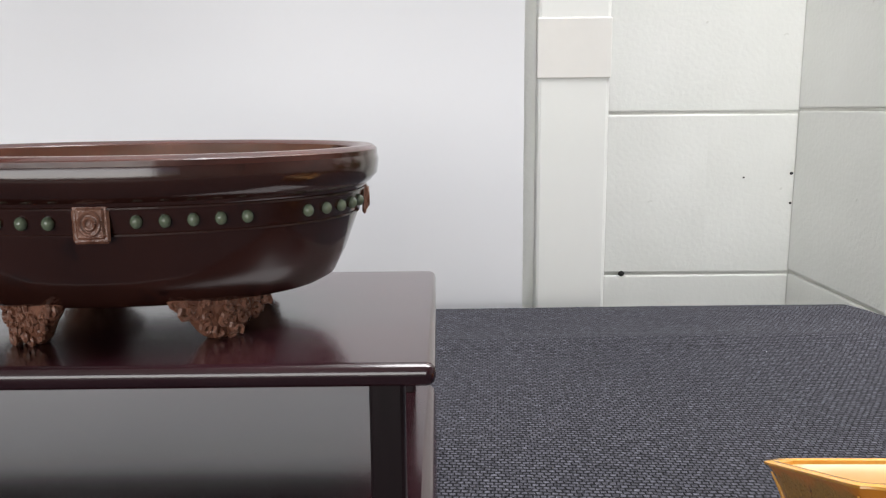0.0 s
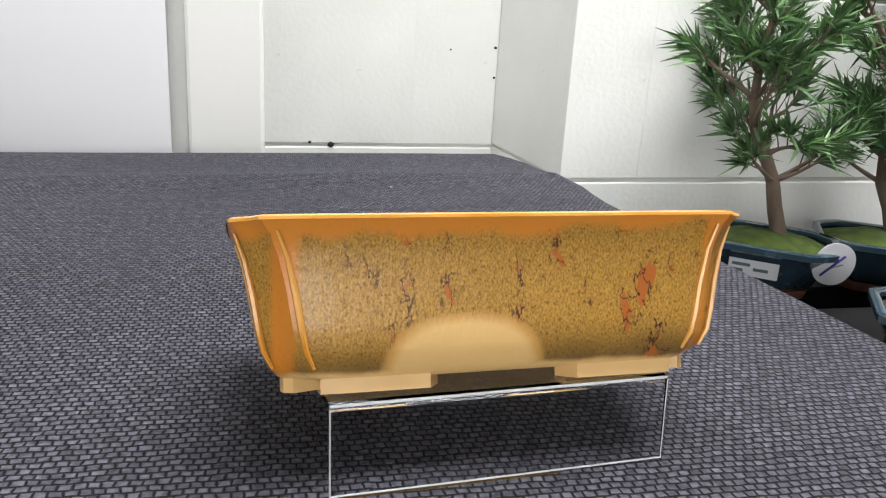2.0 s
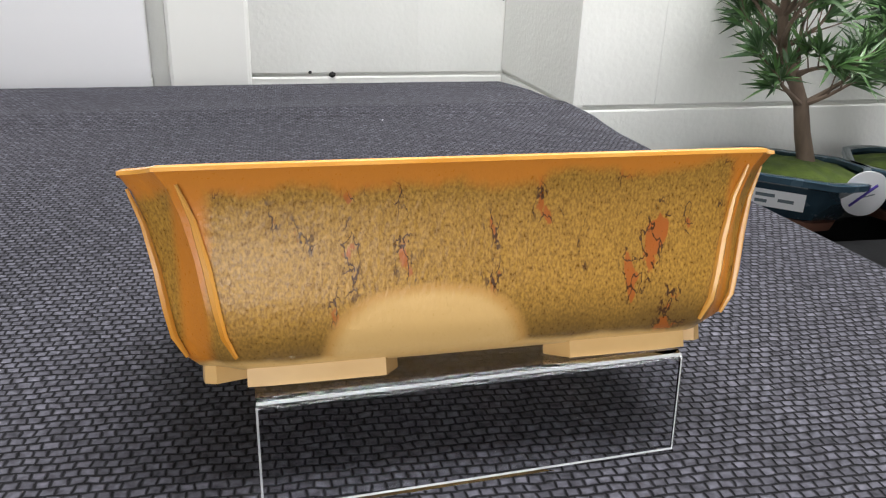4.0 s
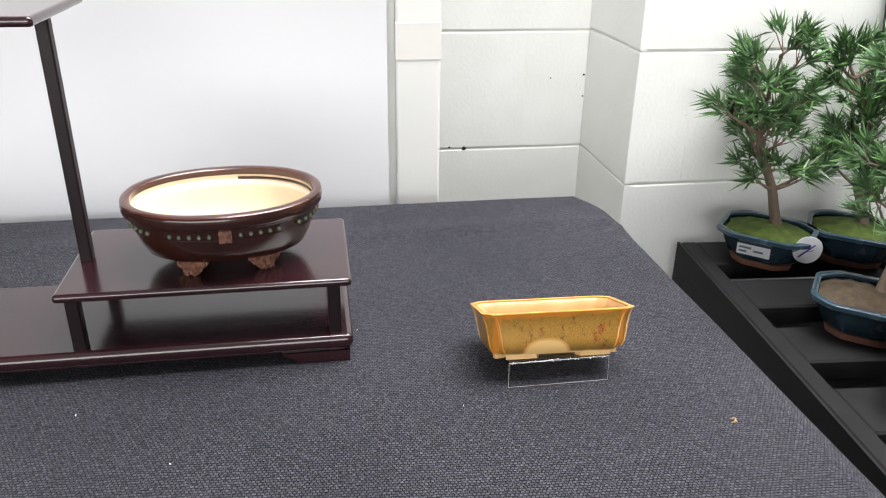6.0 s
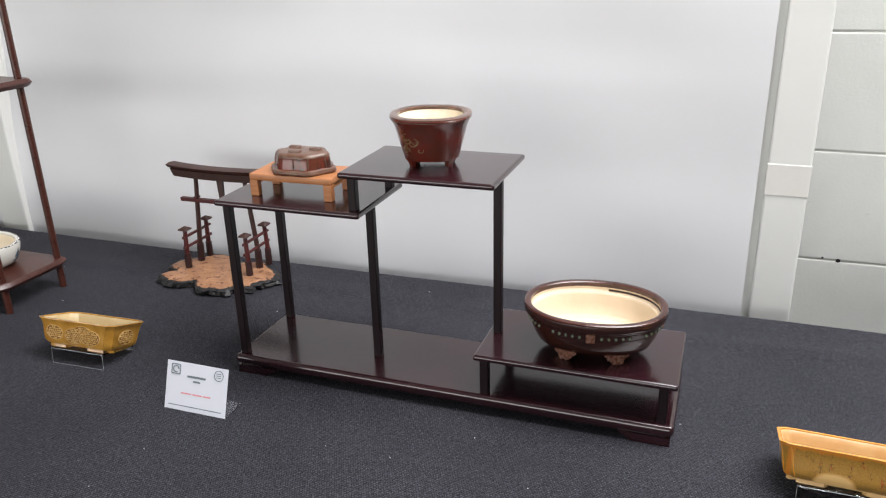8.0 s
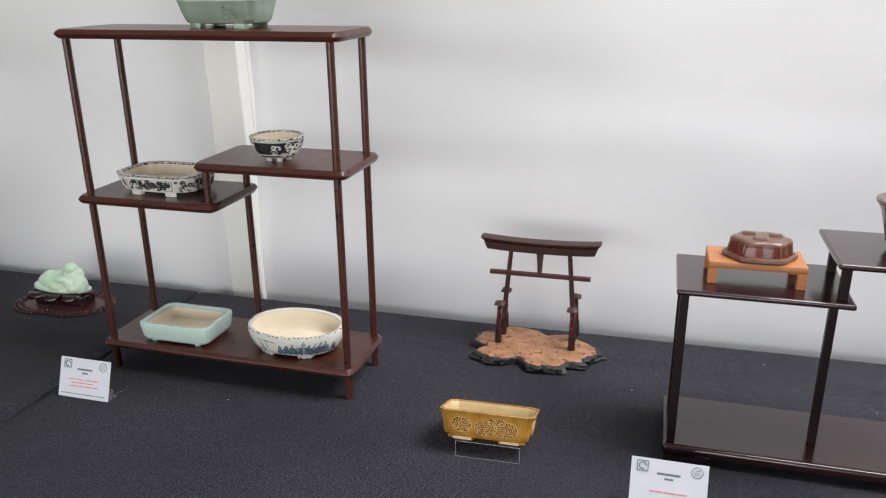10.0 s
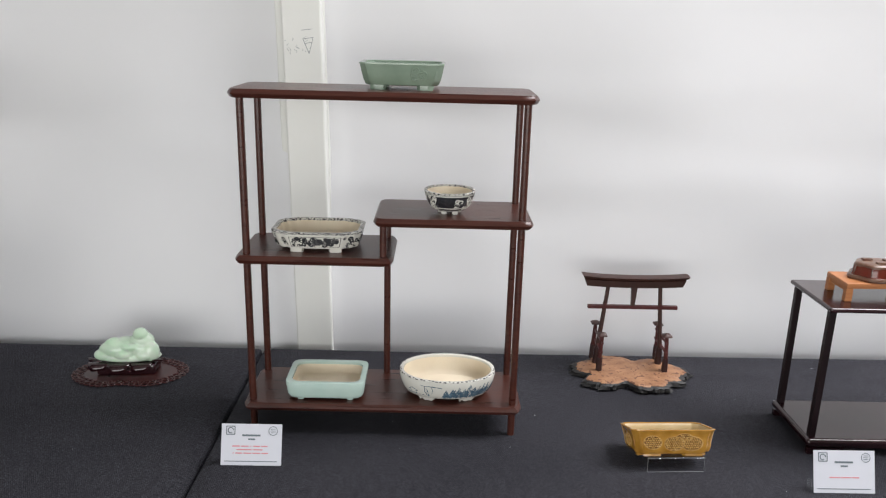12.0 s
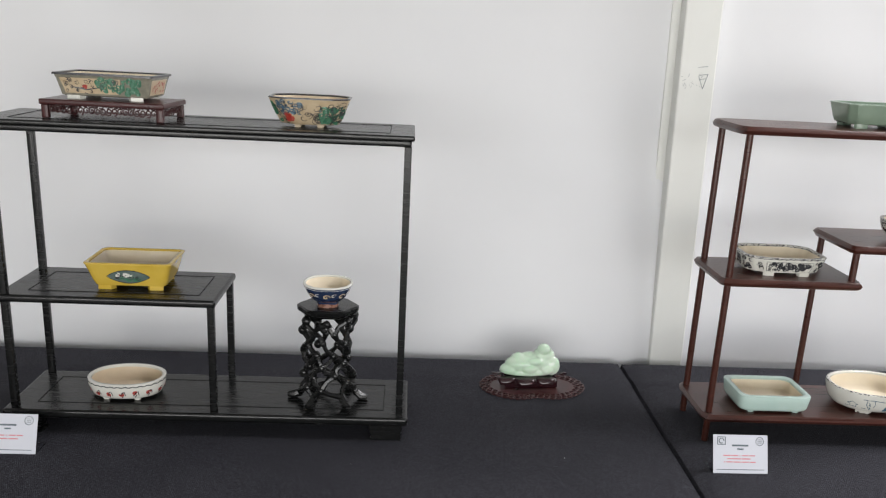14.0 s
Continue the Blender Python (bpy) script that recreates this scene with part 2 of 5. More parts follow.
PALECLAY = material("pale_cream_clay", (0.76, 0.66, 0.5), (0.85, 0.76, 0.6), rough=0.7, scale=26, bump=0.15, bump_scale=240)
AMBER = amber_glaze()
AMBERRIM = material("orange_rim_glaze", (0.54, 0.22, 0.024), (0.64, 0.34, 0.075), rough=0.22, scale=60, bump=0.06, coat=0.3)
AMBERBARE = material("bare_straw_clay", (0.6, 0.36, 0.13), (0.7, 0.46, 0.2), rough=0.45, scale=70, bump=0.1, bump_scale=300)
GOLDGLAZE = material("golden_honey_glaze", (0.32, 0.15, 0.018), (0.52, 0.27, 0.045), rough=0.2, scale=60, bump=0.1, coat=0.4)
GOLDRELIEF = material("golden_relief_glaze", (0.4, 0.2, 0.04), (0.66, 0.42, 0.13), rough=0.25, scale=300, bump=0.3, coat=0.3)
REDGLAZE = material("red_brown_flambe_glaze", (0.14, 0.017, 0.011), (0.07, 0.022, 0.013), rough=0.24, scale=38, bump=0.12, bump_scale=200, coat=0.4, spots=(0.045, 0.02, 0.014), spot_scale=60, spot_level=0.72)
REDRIM = material("grey_brown_rim_glaze", (0.08, 0.045, 0.034), (0.16, 0.08, 0.055), rough=0.25, scale=80, coat=0.3)
IRONBROWN = material("pooled_brown_glaze", (0.1, 0.042, 0.01), (0.17, 0.08, 0.02), rough=0.25, scale=300)
HONEYCLAY = material("honey_lining", (0.5, 0.37, 0.18), (0.62, 0.48, 0.27), rough=0.4, scale=40)
AMBERLINING = material("amber_lining", (0.48, 0.26, 0.09), (0.6, 0.38, 0.17), rough=0.35, scale=40)
CELADON = material("green_celadon_glaze", (0.19, 0.265, 0.2), (0.25, 0.33, 0.255), rough=0.22, scale=40, bump=0.05, coat=0.3)
AQUA = material("aqua_celadon_glaze", (0.46, 0.63, 0.57), (0.56, 0.7, 0.64), rough=0.16, scale=30, bump=0.04, coat=0.4)
WHITEGLAZE = material("white_glaze", (0.68, 0.67, 0.61), (0.76, 0.75, 0.69), rough=0.18, scale=40, coat=0.4)
BLUEINK = material("cobalt_blue_ink", (0.035, 0.075, 0.12), (0.12, 0.2, 0.26), rough=0.25, scale=220, coat=0.3)
BLACKINK = material("black_ink", (0.012, 0.013, 0.017), (0.05, 0.05, 0.055), rough=0.25, scale=260, coat=0.3)
NAVY = material("navy_glaze", (0.012, 0.022, 0.06), (0.025, 0.045, 0.1), rough=0.18, scale=90, coat=0.4)
REDINK = material("red_enamel", (0.32, 0.025, 0.02), (0.45, 0.06, 0.04), rough=0.3, scale=200)
GREENINK = material("green_enamel", (0.025, 0.12, 0.07), (0.08, 0.22, 0.13), rough=0.25, scale=160, coat=0.3)
TEALINK = material("slate_teal_glaze", (0.07, 0.12, 0.115), (0.16, 0.2, 0.18), rough=0.2, scale=60, coat=0.3)
BEIGEINK = material("beige_enamel", (0.48, 0.36, 0.22), (0.58, 0.47, 0.32), rough=0.3, scale=90)
YELLOW = material("yellow_glaze", (0.6, 0.4, 0.045), (0.68, 0.48, 0.085), rough=0.18, scale=35, coat=0.4)
JADE = material("pale_green_jade", (0.48, 0.68, 0.5), (0.7, 0.8, 0.66), rough=0.14, scale=22, coat=0.4, sss=0.25)
SPECKRIM = material("speckled_rim_glaze", (0.5, 0.49, 0.45), (0.66, 0.65, 0.6), rough=0.25, scale=60, coat=0.3, spots=(0.03, 0.03, 0.035), spot_scale=330, spot_level=0.52)
PANELGREY = material("grey_olive_glaze", (0.16, 0.155, 0.12), (0.3, 0.28, 0.22), rough=0.22, scale=120, coat=0.3)
CARD = material("white_card", (0.62, 0.63, 0.69), (0.66, 0.67, 0.73), rough=0.6, scale=30)
GREYINK = material("grey_print", (0.13, 0.16, 0.18), rough=0.6)
PINKINK = material("red_print", (0.66, 0.24, 0.27), rough=0.6)
PLASTIC = material("black_plastic", (0.007, 0.0075, 0.008), (0.014, 0.014, 0.0145), rough=0.65, scale=40, bump=0.2, bump_scale=200, spec=0.18, spots=(0.07, 0.066, 0.06), spot_scale=90, spot_level=0.76)
BLUEPOT = material("slate_blue_glazed_pot", (0.02, 0.04, 0.058), (0.035, 0.066, 0.09), rough=0.25, scale=24, bump=0.1, coat=0.3)
TERRA = material("terracotta_foot", (0.18, 0.075, 0.05), (0.26, 0.12, 0.08), rough=0.8, scale=40, bump=0.2)
SOIL = material("brown_soil", (0.035, 0.024, 0.015), (0.1, 0.07, 0.04), rough=0.95, scale=90, bump=1.0, bump_scale=300)
MOSS = material("green_moss", (0.018, 0.036, 0.004), (0.085, 0.125, 0.014), rough=0.95, scale=60, bump=1.0, bump_scale=400)
TRUNK = material("grey_brown_bark", (0.1, 0.07, 0.05), (0.22, 0.16, 0.12), rough=0.85, scale=60, stretch=(1, 1, 0.3), bump=0.8, bump_scale=180)
LEAF = material("podocarpus_leaf", (0.03, 0.075, 0.028), (0.1, 0.18, 0.075), rough=0.4, scale=30, detail=2)
LEAFB = material("young_leaf", (0.07, 0.16, 0.045), (0.13, 0.25, 0.085), rough=0.4, scale=30, detail=2)
TAGMAT = material("white_plastic_tag", (0.76, 0.77, 0.79), (0.8, 0.8, 0.82), rough=0.4, scale=40)
PURPLE = material("violet_marker_ink", (0.05, 0.03, 0.25), (0.08, 0.05, 0.32), rough=0.5, scale=60)
DRYLEAF = material("dry_leaf", (0.24, 0.17, 0.08), (0.34, 0.26, 0.14), rough=0.8, scale=90)
BLACKBAG = material("black_fabric", (0.01, 0.01, 0.012), (0.02, 0.02, 0.024), rough=0.8, scale=20, bump=0.3)


# ---- building helpers ----
def finish(name, bm, mat, angle=40):
    me = bpy.data.meshes.new(name)
    bmesh.ops.recalc_face_normals(bm, faces=bm.faces)
    for f in bm.faces:
        f.smooth = True
    for e in bm.edges:
        if len(e.link_faces) == 2:
            bend = e.calc_face_angle(0.0)
            a, b = sorted(f.calc_area() for f in e.link_faces)
            # wide flat faces stay flat beside their narrow rounded edges
            e.smooth = not (bend > radians(angle) or (bend > 0.09 and b > 8 * a))
    bm.to_mesh(me)
    bm.free()
    me.materials.append(mat)
    return me


def part(name, bm, mat, parent, label="", at=None, angle=40):
    ob = new(name, finish(name, bm, mat, angle))
    ob.parent = parent
    if at is not None:
        ob.matrix_local = at
    if label:
        tagged(ob, label)
    return ob


def thing(name, m, label, category, group="", kind=""):
    ob = new(name)
    ob.empty_display_size = 0.02
    ob.matrix_world = m
    return tagged(ob, label, category, group, kind)


def solid(name, bm, mat, label, category, kind="", m=None, angle=40):
    ob = new(name, finish(name, bm, mat, angle))
    if m is not None:
        ob.matrix_world = m
    return tagged(ob, label, category, kind=kind)


def box(x0, x1, y0, y1, z0, z1, bevel=0.0, seg=2, bm=None, turn=None):
    bm = bm or bmesh.new()
    made = bmesh.ops.create_cube(bm, size=1)["verts"]
    m = Matrix.Translation(((x0 + x1) / 2, (y0 + y1) / 2, (z0 + z1) / 2)) @ Matrix.Diagonal((x1 - x0, y1 - y0, z1 - z0, 1))
    bmesh.ops.transform(bm, matrix=(turn or Matrix()) @ m, verts=made)
    if bevel:
        edges = list({e for v in made for e in v.link_edges})
        bmesh.ops.bevel(bm, geom=edges, offset=bevel, segments=seg, profile=0.5, affect="EDGES")
    return bm


def tube(points, radii, sides=8, bm=None, caps=True):
    """A round bar through points, with its radius at each."""
    bm = bm or bmesh.new()
    pts = [Vector(p) for p in points]
    if isinstance(radii, (int, float)):
        radii = [radii] * len(pts)
    rings = []
    side = None
    for i, p in enumerate(pts):
        d = (pts[min(i + 1, len(pts) - 1)] - pts[max(i - 1, 0)]).normalized()
        if side is None:
            side = d.orthogonal().normalized()
        side = (side - d * side.dot(d)).normalized()
        up = d.cross(side)
        rings.append([bm.verts.new(p + radii[i] * (math.cos(a) * side + math.sin(a) * up)) for a in (2 * math.pi * k / sides for k in range(sides))])
    for a, b in zip(rings, rings[1:]):
        for k in range(sides):
            bm.faces.new((a[k], a[(k + 1) % sides], b[(k + 1) % sides], b[k]))
    if caps:
        bm.faces.new(rings[0][::-1])
        bm.faces.new(rings[-1])
    return bm


def chaikin(pts, times=1):
    for _ in range(times):
        out = []
        for i in range(len(pts)):
            a, b = pts[i], pts[(i + 1) % len(pts)]
            out += [(a[0] * 0.75 + b[0] * 0.25, a[1] * 0.75 + b[1] * 0.25), (a[0] * 0.25 + b[0] * 0.75, a[1] * 0.25 + b[1] * 0.75)]
        pts = out
    return pts


def even(pts, n):
    """n points at even steps along a closed outline."""
    p = np.array(pts + [pts[0]])
    d = np.r_[0, np.cumsum(np.hypot(*np.diff(p, axis=0).T))]
    s = np.linspace(0, d[-1], n, endpoint=False)
    return list(zip(np.interp(s, d, p[:, 0]).tolist(), np.interp(s, d, p[:, 1]).tolist()))


def outline(shape, hx, hy, c=0.01, n=96):
    """The plan of a vessel, from the middle of its front, counter-clockwise."""
    c = min(c, hx - 0.001, hy - 0.001)
    if shape == "oval":
        k = 2 / 2.15
        raw = []
        for i in range(240):
            a = -math.pi / 2 + 2 * math.pi * i / 240
            ca, sa = math.cos(a), math.sin(a)
            raw.append((hx * math.copysign(abs(ca) ** k, ca), hy * math.copysign(abs(sa) ** k, sa)))
        return even(raw, n)
    if shape == "lobed":
        raw = []
        for i in range(240):
            a = -math.pi / 2 + 2 * math.pi * i / 240
            r = 1 + 0.05 * math.cos(6 * a)
            raw.append((hx * r * math.cos(a), hy * r * math.sin(a)))
        return even(raw, n)
    if shape == "notched":
        q = [(hx - c, -hy), (hx - 0.82 * c, -hy + 0.42 * c), (hx - 0.42 * c, -hy + 0.82 * c), (hx, -hy + c)]
        rounds = 1
    elif shape == "eight":
        q = [(hx - c, -hy), (hx, -hy + c * 0.8)]
        rounds = 1
    elif shape == "bracket":
        q = [(hx - 1.5 * c, -hy), (hx - 1.1 * c, -hy + 0.35 * c), (hx - 0.55 * c, -hy + 0.45 * c), (hx - 0.3 * c, -hy + 0.9 * c), (hx, -hy + 1.1 * c)]
        rounds = 2
    else:
        q = [(hx - c + c * math.sin(a), -hy + c - c * math.cos(a)) for a in (math.pi / 2 * k / 6 for k in range(7))]
        rounds = 0
    quarter = [(0, -hy), (min(hx * 0.5, hx - c), -hy)] + q + [(hx, -min(hy * 0.4, hy - c)), (hx, 0)]
    if rounds:
        core = chaikin([(hx * 0.4, -hy)] + q + [(hx, -hy * 0.4)] + [(hx, hy * 0.4)] + [(x, -y) for x, y in reversed(q)] + [(hx * 0.4, hy)]
                       + [(-hx * 0.4, hy)] + [(-x, -y) for x, y in q] + [(-hx, hy * 0.4), (-hx, -hy * 0.4)] + [(-x, y) for x, y in reversed(q)] + [(-hx * 0.4, -hy)], rounds)
        k = min(range(len(core)), key=lambda i: abs(core[i][0]) + (9 if core[i][1] > 0 else 0))
        core = [(0.0, -hy)] + core[k + 1:] + core[:k]
        return even(core, n)
    full = quarter + [(x, -y) for x, y in reversed(quarter[:-1])] + [(-x, -y) for x, y in quarter[1:]] + [(-x, y) for x, y in reversed(quarter[1:-1])]
    return even(full, n)


def loft(rings, cap_first=False, cap_last=False, bm=None):
    bm = bm or bmesh.new()
    vs = [[bm.verts.new(p) for p in r] for r in rings]
    n = len(vs[0])
    for a, b in zip(vs, vs[1:]):
        for k in range(n):
            bm.faces.new((a[k], a[(k + 1) % n], b[(k + 1) % n], b[k]))
    if cap_first:
        bm.faces.new(vs[0][::-1])
    if cap_last:
        bm.faces.new(vs[-1])
    return bm


class Vessel:
    """A pot: an outline carried up a profile of (z, growth of the half widths)."""

    def __init__(self, shape, hx, hy, profile, wall=0.005, rim=0.003, c=0.01, floor=0.008, n=96):
        self.shape, self.hx, self.hy, self.profile, self.wall, self.c, self.n, self.floor, self.rim = shape, hx, hy, profile, wall, c, n, floor, rim

    def ring(self, z, grow):
        return [(x, y, z) for x, y in outline(self.shape, self.hx + grow, self.hy + grow, self.c, self.n)]

    def grow(self, z):
        zs, gs = zip(*self.profile)
        return float(np.interp(z, zs, gs))

    def at(self, u, z, off=0.0):
        """A place on the outer face: u turns from the front's middle, at height z, off metres proud."""
        r = outline(self.shape, self.hx + self.grow(z) + off, self.hy + self.grow(z) + off, self.c, self.n)
        k = (u % 1.0) * self.n
        i = int(k)
        a, b = r[i % self.n], r[(i + 1) % self.n]
        f = k - i
        return Vector((a[0] + (b[0] - a[0]) * f, a[1] + (b[1] - a[1]) * f, z))

    def body(self, parent, mat, label=""):
        return part("body", loft([self.ring(z, g) for z, g in self.profile], cap_first=True), mat, parent, label)

    def rim_part(self, parent, mat, label="", drop=0.001):
        z1, g = self.profile[-1]
        w = self.wall
        rings = [self.ring(z1 - drop, g + 0.0002), self.ring(z1 + 0.4 * self.rim, g + 0.0002), self.ring(z1 + self.rim, g - 0.2 * w), self.ring(z1 + self.rim, g - 0.8 * w),
                 self.ring(z1 + 0.3 * self.rim, g - w - 0.0002), self.ring(z1 - 2 * self.rim, g - w - 0.0002)]
        return part("rim", loft(rings), mat, parent, label)

    def inside(self, parent, mat, label="unglazed inside"):
        z1, g = self.profile[-1]
        rings = [self.ring(z1 - self.rim, g - self.wall)]
        for z, gr in reversed(self.profile[:-1]):
            if z > self.floor + 0.003:
                rings.append(self.ring(z, min(gr, g) - self.wall))
        g0 = self.grow(self.floor) - self.wall
        rings += [self.ring(self.floor + 0.002, g0), self.ring(self.floor, g0 - 0.004)]
        return part("interior", loft(rings, cap_last=True), mat, parent, label)


def ribbon(bm, pts, normals, width):
    """A thin raised line through points of a surface."""
    half = []
    for i, p in enumerate(pts):
        d = (pts[min(i + 1, len(pts) - 1)] - pts[max(i - 1, 0)])
        if d.length < 1e-9:
            d = Vector((0, 0, 1))
        s = d.normalized().cross(normals[i]).normalized() * width[i] / 2
        half.append((bm.verts.new(p - s), bm.verts.new(p + s)))
    for a, b in zip(half, half[1:]):
        bm.faces.new((a[0], a[1], b[1], b[0]))


def drawn(v, strokes, off=0.0004):
    """Strokes on a vessel's face: each a list of (u, z) and a width in metres; tapered at the ends."""
    bm = bmesh.new()
    for line, w in strokes:
        pts = [v.at(u, z, off) for u, z in line]
        nor = []
        for u, z in line:
            a, b = v.at(u - 0.01, z), v.at(u + 0.01, z)
            t = (b - a).normalized()
            nor.append(Vector((t.y, -t.x, 0)).normalized())
        n = len(pts)
        ribbon(bm, pts, nor, [w * (0.35 + 0.65 * math.sin(math.pi * (i + 0.4) / (n - 0.2)) ** 0.6) for i in range(n)])
    return bm


def scroll(rng, u, z, size, per, turns=1.3, flip=1):
    """A curling tendril; per is the vessel's girth."""
    out = []
    for i in range(14):
        f = i / 13
        a = flip * (turns * 2 * math.pi * f + rng)
        r = size * (1 - 0.85 * f)
        out.append((u + r * math.cos(a) / per, z + r * math.sin(a) * 0.8))
    return out


def feet_strip(name, v, parent, mat, spans, z0, z1, inset=0.004, depth=0.006):
    """Feet that follow the vessel's outline over spans of u."""
    for u0, u1 in spans:
        k = max(3, int((u1 - u0) * 60))
        us = [u0 + (u1 - u0) * i / k for i in range(k + 1)]
        bm = bmesh.new()
        rings = []
        for u in us:
            o = v.at(u, z1, -0.0016)
            i2 = v.at(u, z1, -depth - inset)
            lo, li = o.copy(), i2.copy()
            lo.z = li.z = z0
            rings.append([bm.verts.new(p) for p in (o, i2, li, lo)])
        for a, b in zip(rings, rings[1:]):
            for j in range(4):
                bm.faces.new((a[j], a[(j + 1) % 4], b[(j + 1) % 4], b[j]))
        bm.faces.new(rings[0][::-1])
        bm.faces.new(rings[-1])
        part(name, bm, mat, parent)


# ---- the room ----
FLOOR_Z = -0.74
solid("floor", box(-5.2, 3.6, -4.6, 0.45, FLOOR_Z - 0.1, FLOOR_Z), FLOOR, "grey concrete hall floor", "floor", "structure")
# hall shell out of view is assumed; the ceiling opening fits the added lamp
ceil_bm = box(-5.2, 3.6, -4.6, -1.18, 2.2, 2.3)
box(-5.2, 3.6, 0.02, 0.45, 2.2, 2.3, bm=ceil_bm)
box(-5.2, -0.47, -1.18, 0.02, 2.2, 2.3, bm=ceil_bm)
box(1.47, 3.6, -1.18, 0.02, 2.2, 2.3, bm=ceil_bm)
solid("ceiling", ceil_bm, CEIL, "unseen plain grey ceiling with an opening for the added lamp", "ceiling", "structure")
solid("wall_west", box(-5.3, -5.2, -4.6, 0.45, FLOOR_Z, 2.3), HALL, "plain grey painted end wall", "wall", "structure")
solid("wall_east", box(3.6, 3.7, -4.6, 0.45, FLOOR_Z, 2.3), HALL, "plain grey painted end wall", "wall", "structure")
# wall behind the camera, assumed; its opening frames the added front lamp
south = box(-5.2, 3.6, -4.7, -4.6, FLOOR_Z, -0.02)
box(-5.2, 3.6, -4.7, -4.6, 1.52, 2.3, bm=south)
box(-5.2, -3.82, -4.7, -4.6, -0.02, 1.52, bm=south)
box(0.82, 3.6, -4.7, -4.6, -0.02, 1.52, bm=south)
solid("wall_south", south, HALL, "unseen grey painted wall with a long opening for the added lamp", "wall", "structure")

wall_north = solid("wall_north", box(-5.2, 0.2404, 0.1695, 0.4, FLOOR_Z, 2.2), MORTAR, "white painted concrete block wall behind the tables", "wall", "structure")
wall_pier = solid("wall_pier", box(0.2405, 3.6, -0.068, 0.4, FLOOR_Z, 2.2), MORTAR, "white painted block wall beside the small trees", "wall", "structure")

# ---- tables under black cloth ----
def back(x):
    return -0.303 + 0.018 * min(1.0, max(0.0, (x + 1.2) / 1.1))


def covered_table(x0, x1, y0, y1, label, skew, sag):
    t = thing("covered_table", pose(0, 0, 0), label, "table", "tables in one row")
    nx, ny = 90, 44
    r = 0.018
    bm = bmesh.new()
    grid = []
    for j in range(ny + 1):
        row = []
        for i in range(nx + 1):
            fx, fy = i / nx, j / ny
            yb = back(x0 + (x1 - x0) * fx)
            y = y0 + (yb - y0) * fy
            xe = x1 + skew * (y1 - y) - (0.022 * max(0.0, 1 - (yb - y) / 0.07) ** 2 if skew else 0)
            x = x0 + (xe - x0) * fx
            e = min(x - x0, xe - x, y - y0, yb - y)
            z = -0.5 * r * max(0, 1 - e / r) ** 2
            z += 0.0007 * noise.noise((x * 5, y * 7, 1.3)) + 0.003 * math.exp(-((y - yb + 0.105 + 0.02 * noise.noise((x * 2, 0, 5))) / 0.016) ** 2) * sag
            row.append(bm.verts.new((x, y, z)))
        grid.append(row)
    for j in range(ny):
        for i in range(nx):
            bm.faces.new((grid[j][i], grid[j][i + 1], grid[j + 1][i + 1], grid[j + 1][i]))
    around = [grid[0][i] for i in range(nx)] + [grid[j][nx] for j in range(ny)] + [grid[ny][nx - i] for i in range(nx)] + [grid[ny - j][0] for j in range(ny)]
    edge_line = [(q.co.x, q.co.y) for q in around]
    part("cloth_top", bm, CLOTH, t, "black woven cloth")
    skirt = bmesh.new()
    cx, cy = (x0 + x1) / 2, (y0 + y1) / 2
    rings = []
    for z in (-r * 0.5, -r * 1.2, -0.06, -0.2, -0.45, FLOOR_Z + 0.004):
        ring = []
        for k, (x, y) in enumerate(edge_line):
            w = 0.012 * min(1, -z * 4) * math.sin(k * 0.55 + 1.7 * math.sin(k * 0.13))
            o = 0.0 if z > -r else 0.004
            ring.append((x + (o + w * 0.5) * (1 if x > cx else -1), y + (o + max(w, 0) * 0.5) * (0 if y > cy else -1), z))
        rings.append(ring)
    part("cloth_skirt", loft(rings), CLOTH, t, "hanging folds of black cloth")
    return t


covered_table(-1.686, 0.102, -1.06, -0.312, "long table under a fitted black woven cloth", 0.016, 1.0)
covered_table(-3.45, -1.694, -1.06, -0.312, "second table under black cloth, butted to its neighbour", 0.0, 0.6)

# ---- white sheets and the post between them ----
def hung_sheet(name, x0, x1, y, z0, z1, seed, label, tilt=0.0):
    nx, nz = 70, 80
    bm = bmesh.new()
    faces = []
    for side in (0, 0.004):
        g = []
        for j in range(nz + 1):
            z = z0 + (z1 - z0) * j / nz
            g.append([])
            for i in range(nx + 1):
                x = x0 + (x1 - x0) * i / nx + tilt * (z - z0)
                w = 0.013 * noise.noise((x * 2.1 + seed, z * 1.6, seed)) + 0.007 * noise.noise((x * 5, z * 4 + seed, 2.0)) + 0.0028 * noise.noise((x * 1.6, z * 17, seed + 3))
                f = min(max((z - 0.01) / 0.45, 0), 1)
                f = f * f * (3 - 2 * f)
                g[-1].append(bm.verts.new((x, (y + w) * f + (back(x) + 0.024) * (1 - f) + side, z)))
        for j in range(nz):
            for i in range(nx):
                q = (g[j][i], g[j][i + 1], g[j + 1][i + 1], g[j + 1][i])
                bm.faces.new(q if not side else q[::-1])
    return solid(name, bm, SHEET, label, "sheet", m=Matrix())


hung_sheet("hung_sheet", -1.590, -0.170, -0.254, -0.5, 1.6, 1.0, "smooth white sheet hung as a backdrop")
hung_sheet("hung_sheet", -4.6, -1.605, -0.254, -0.5, 1.6, 7.0, "white sheet with soft folds hung as a backdrop")

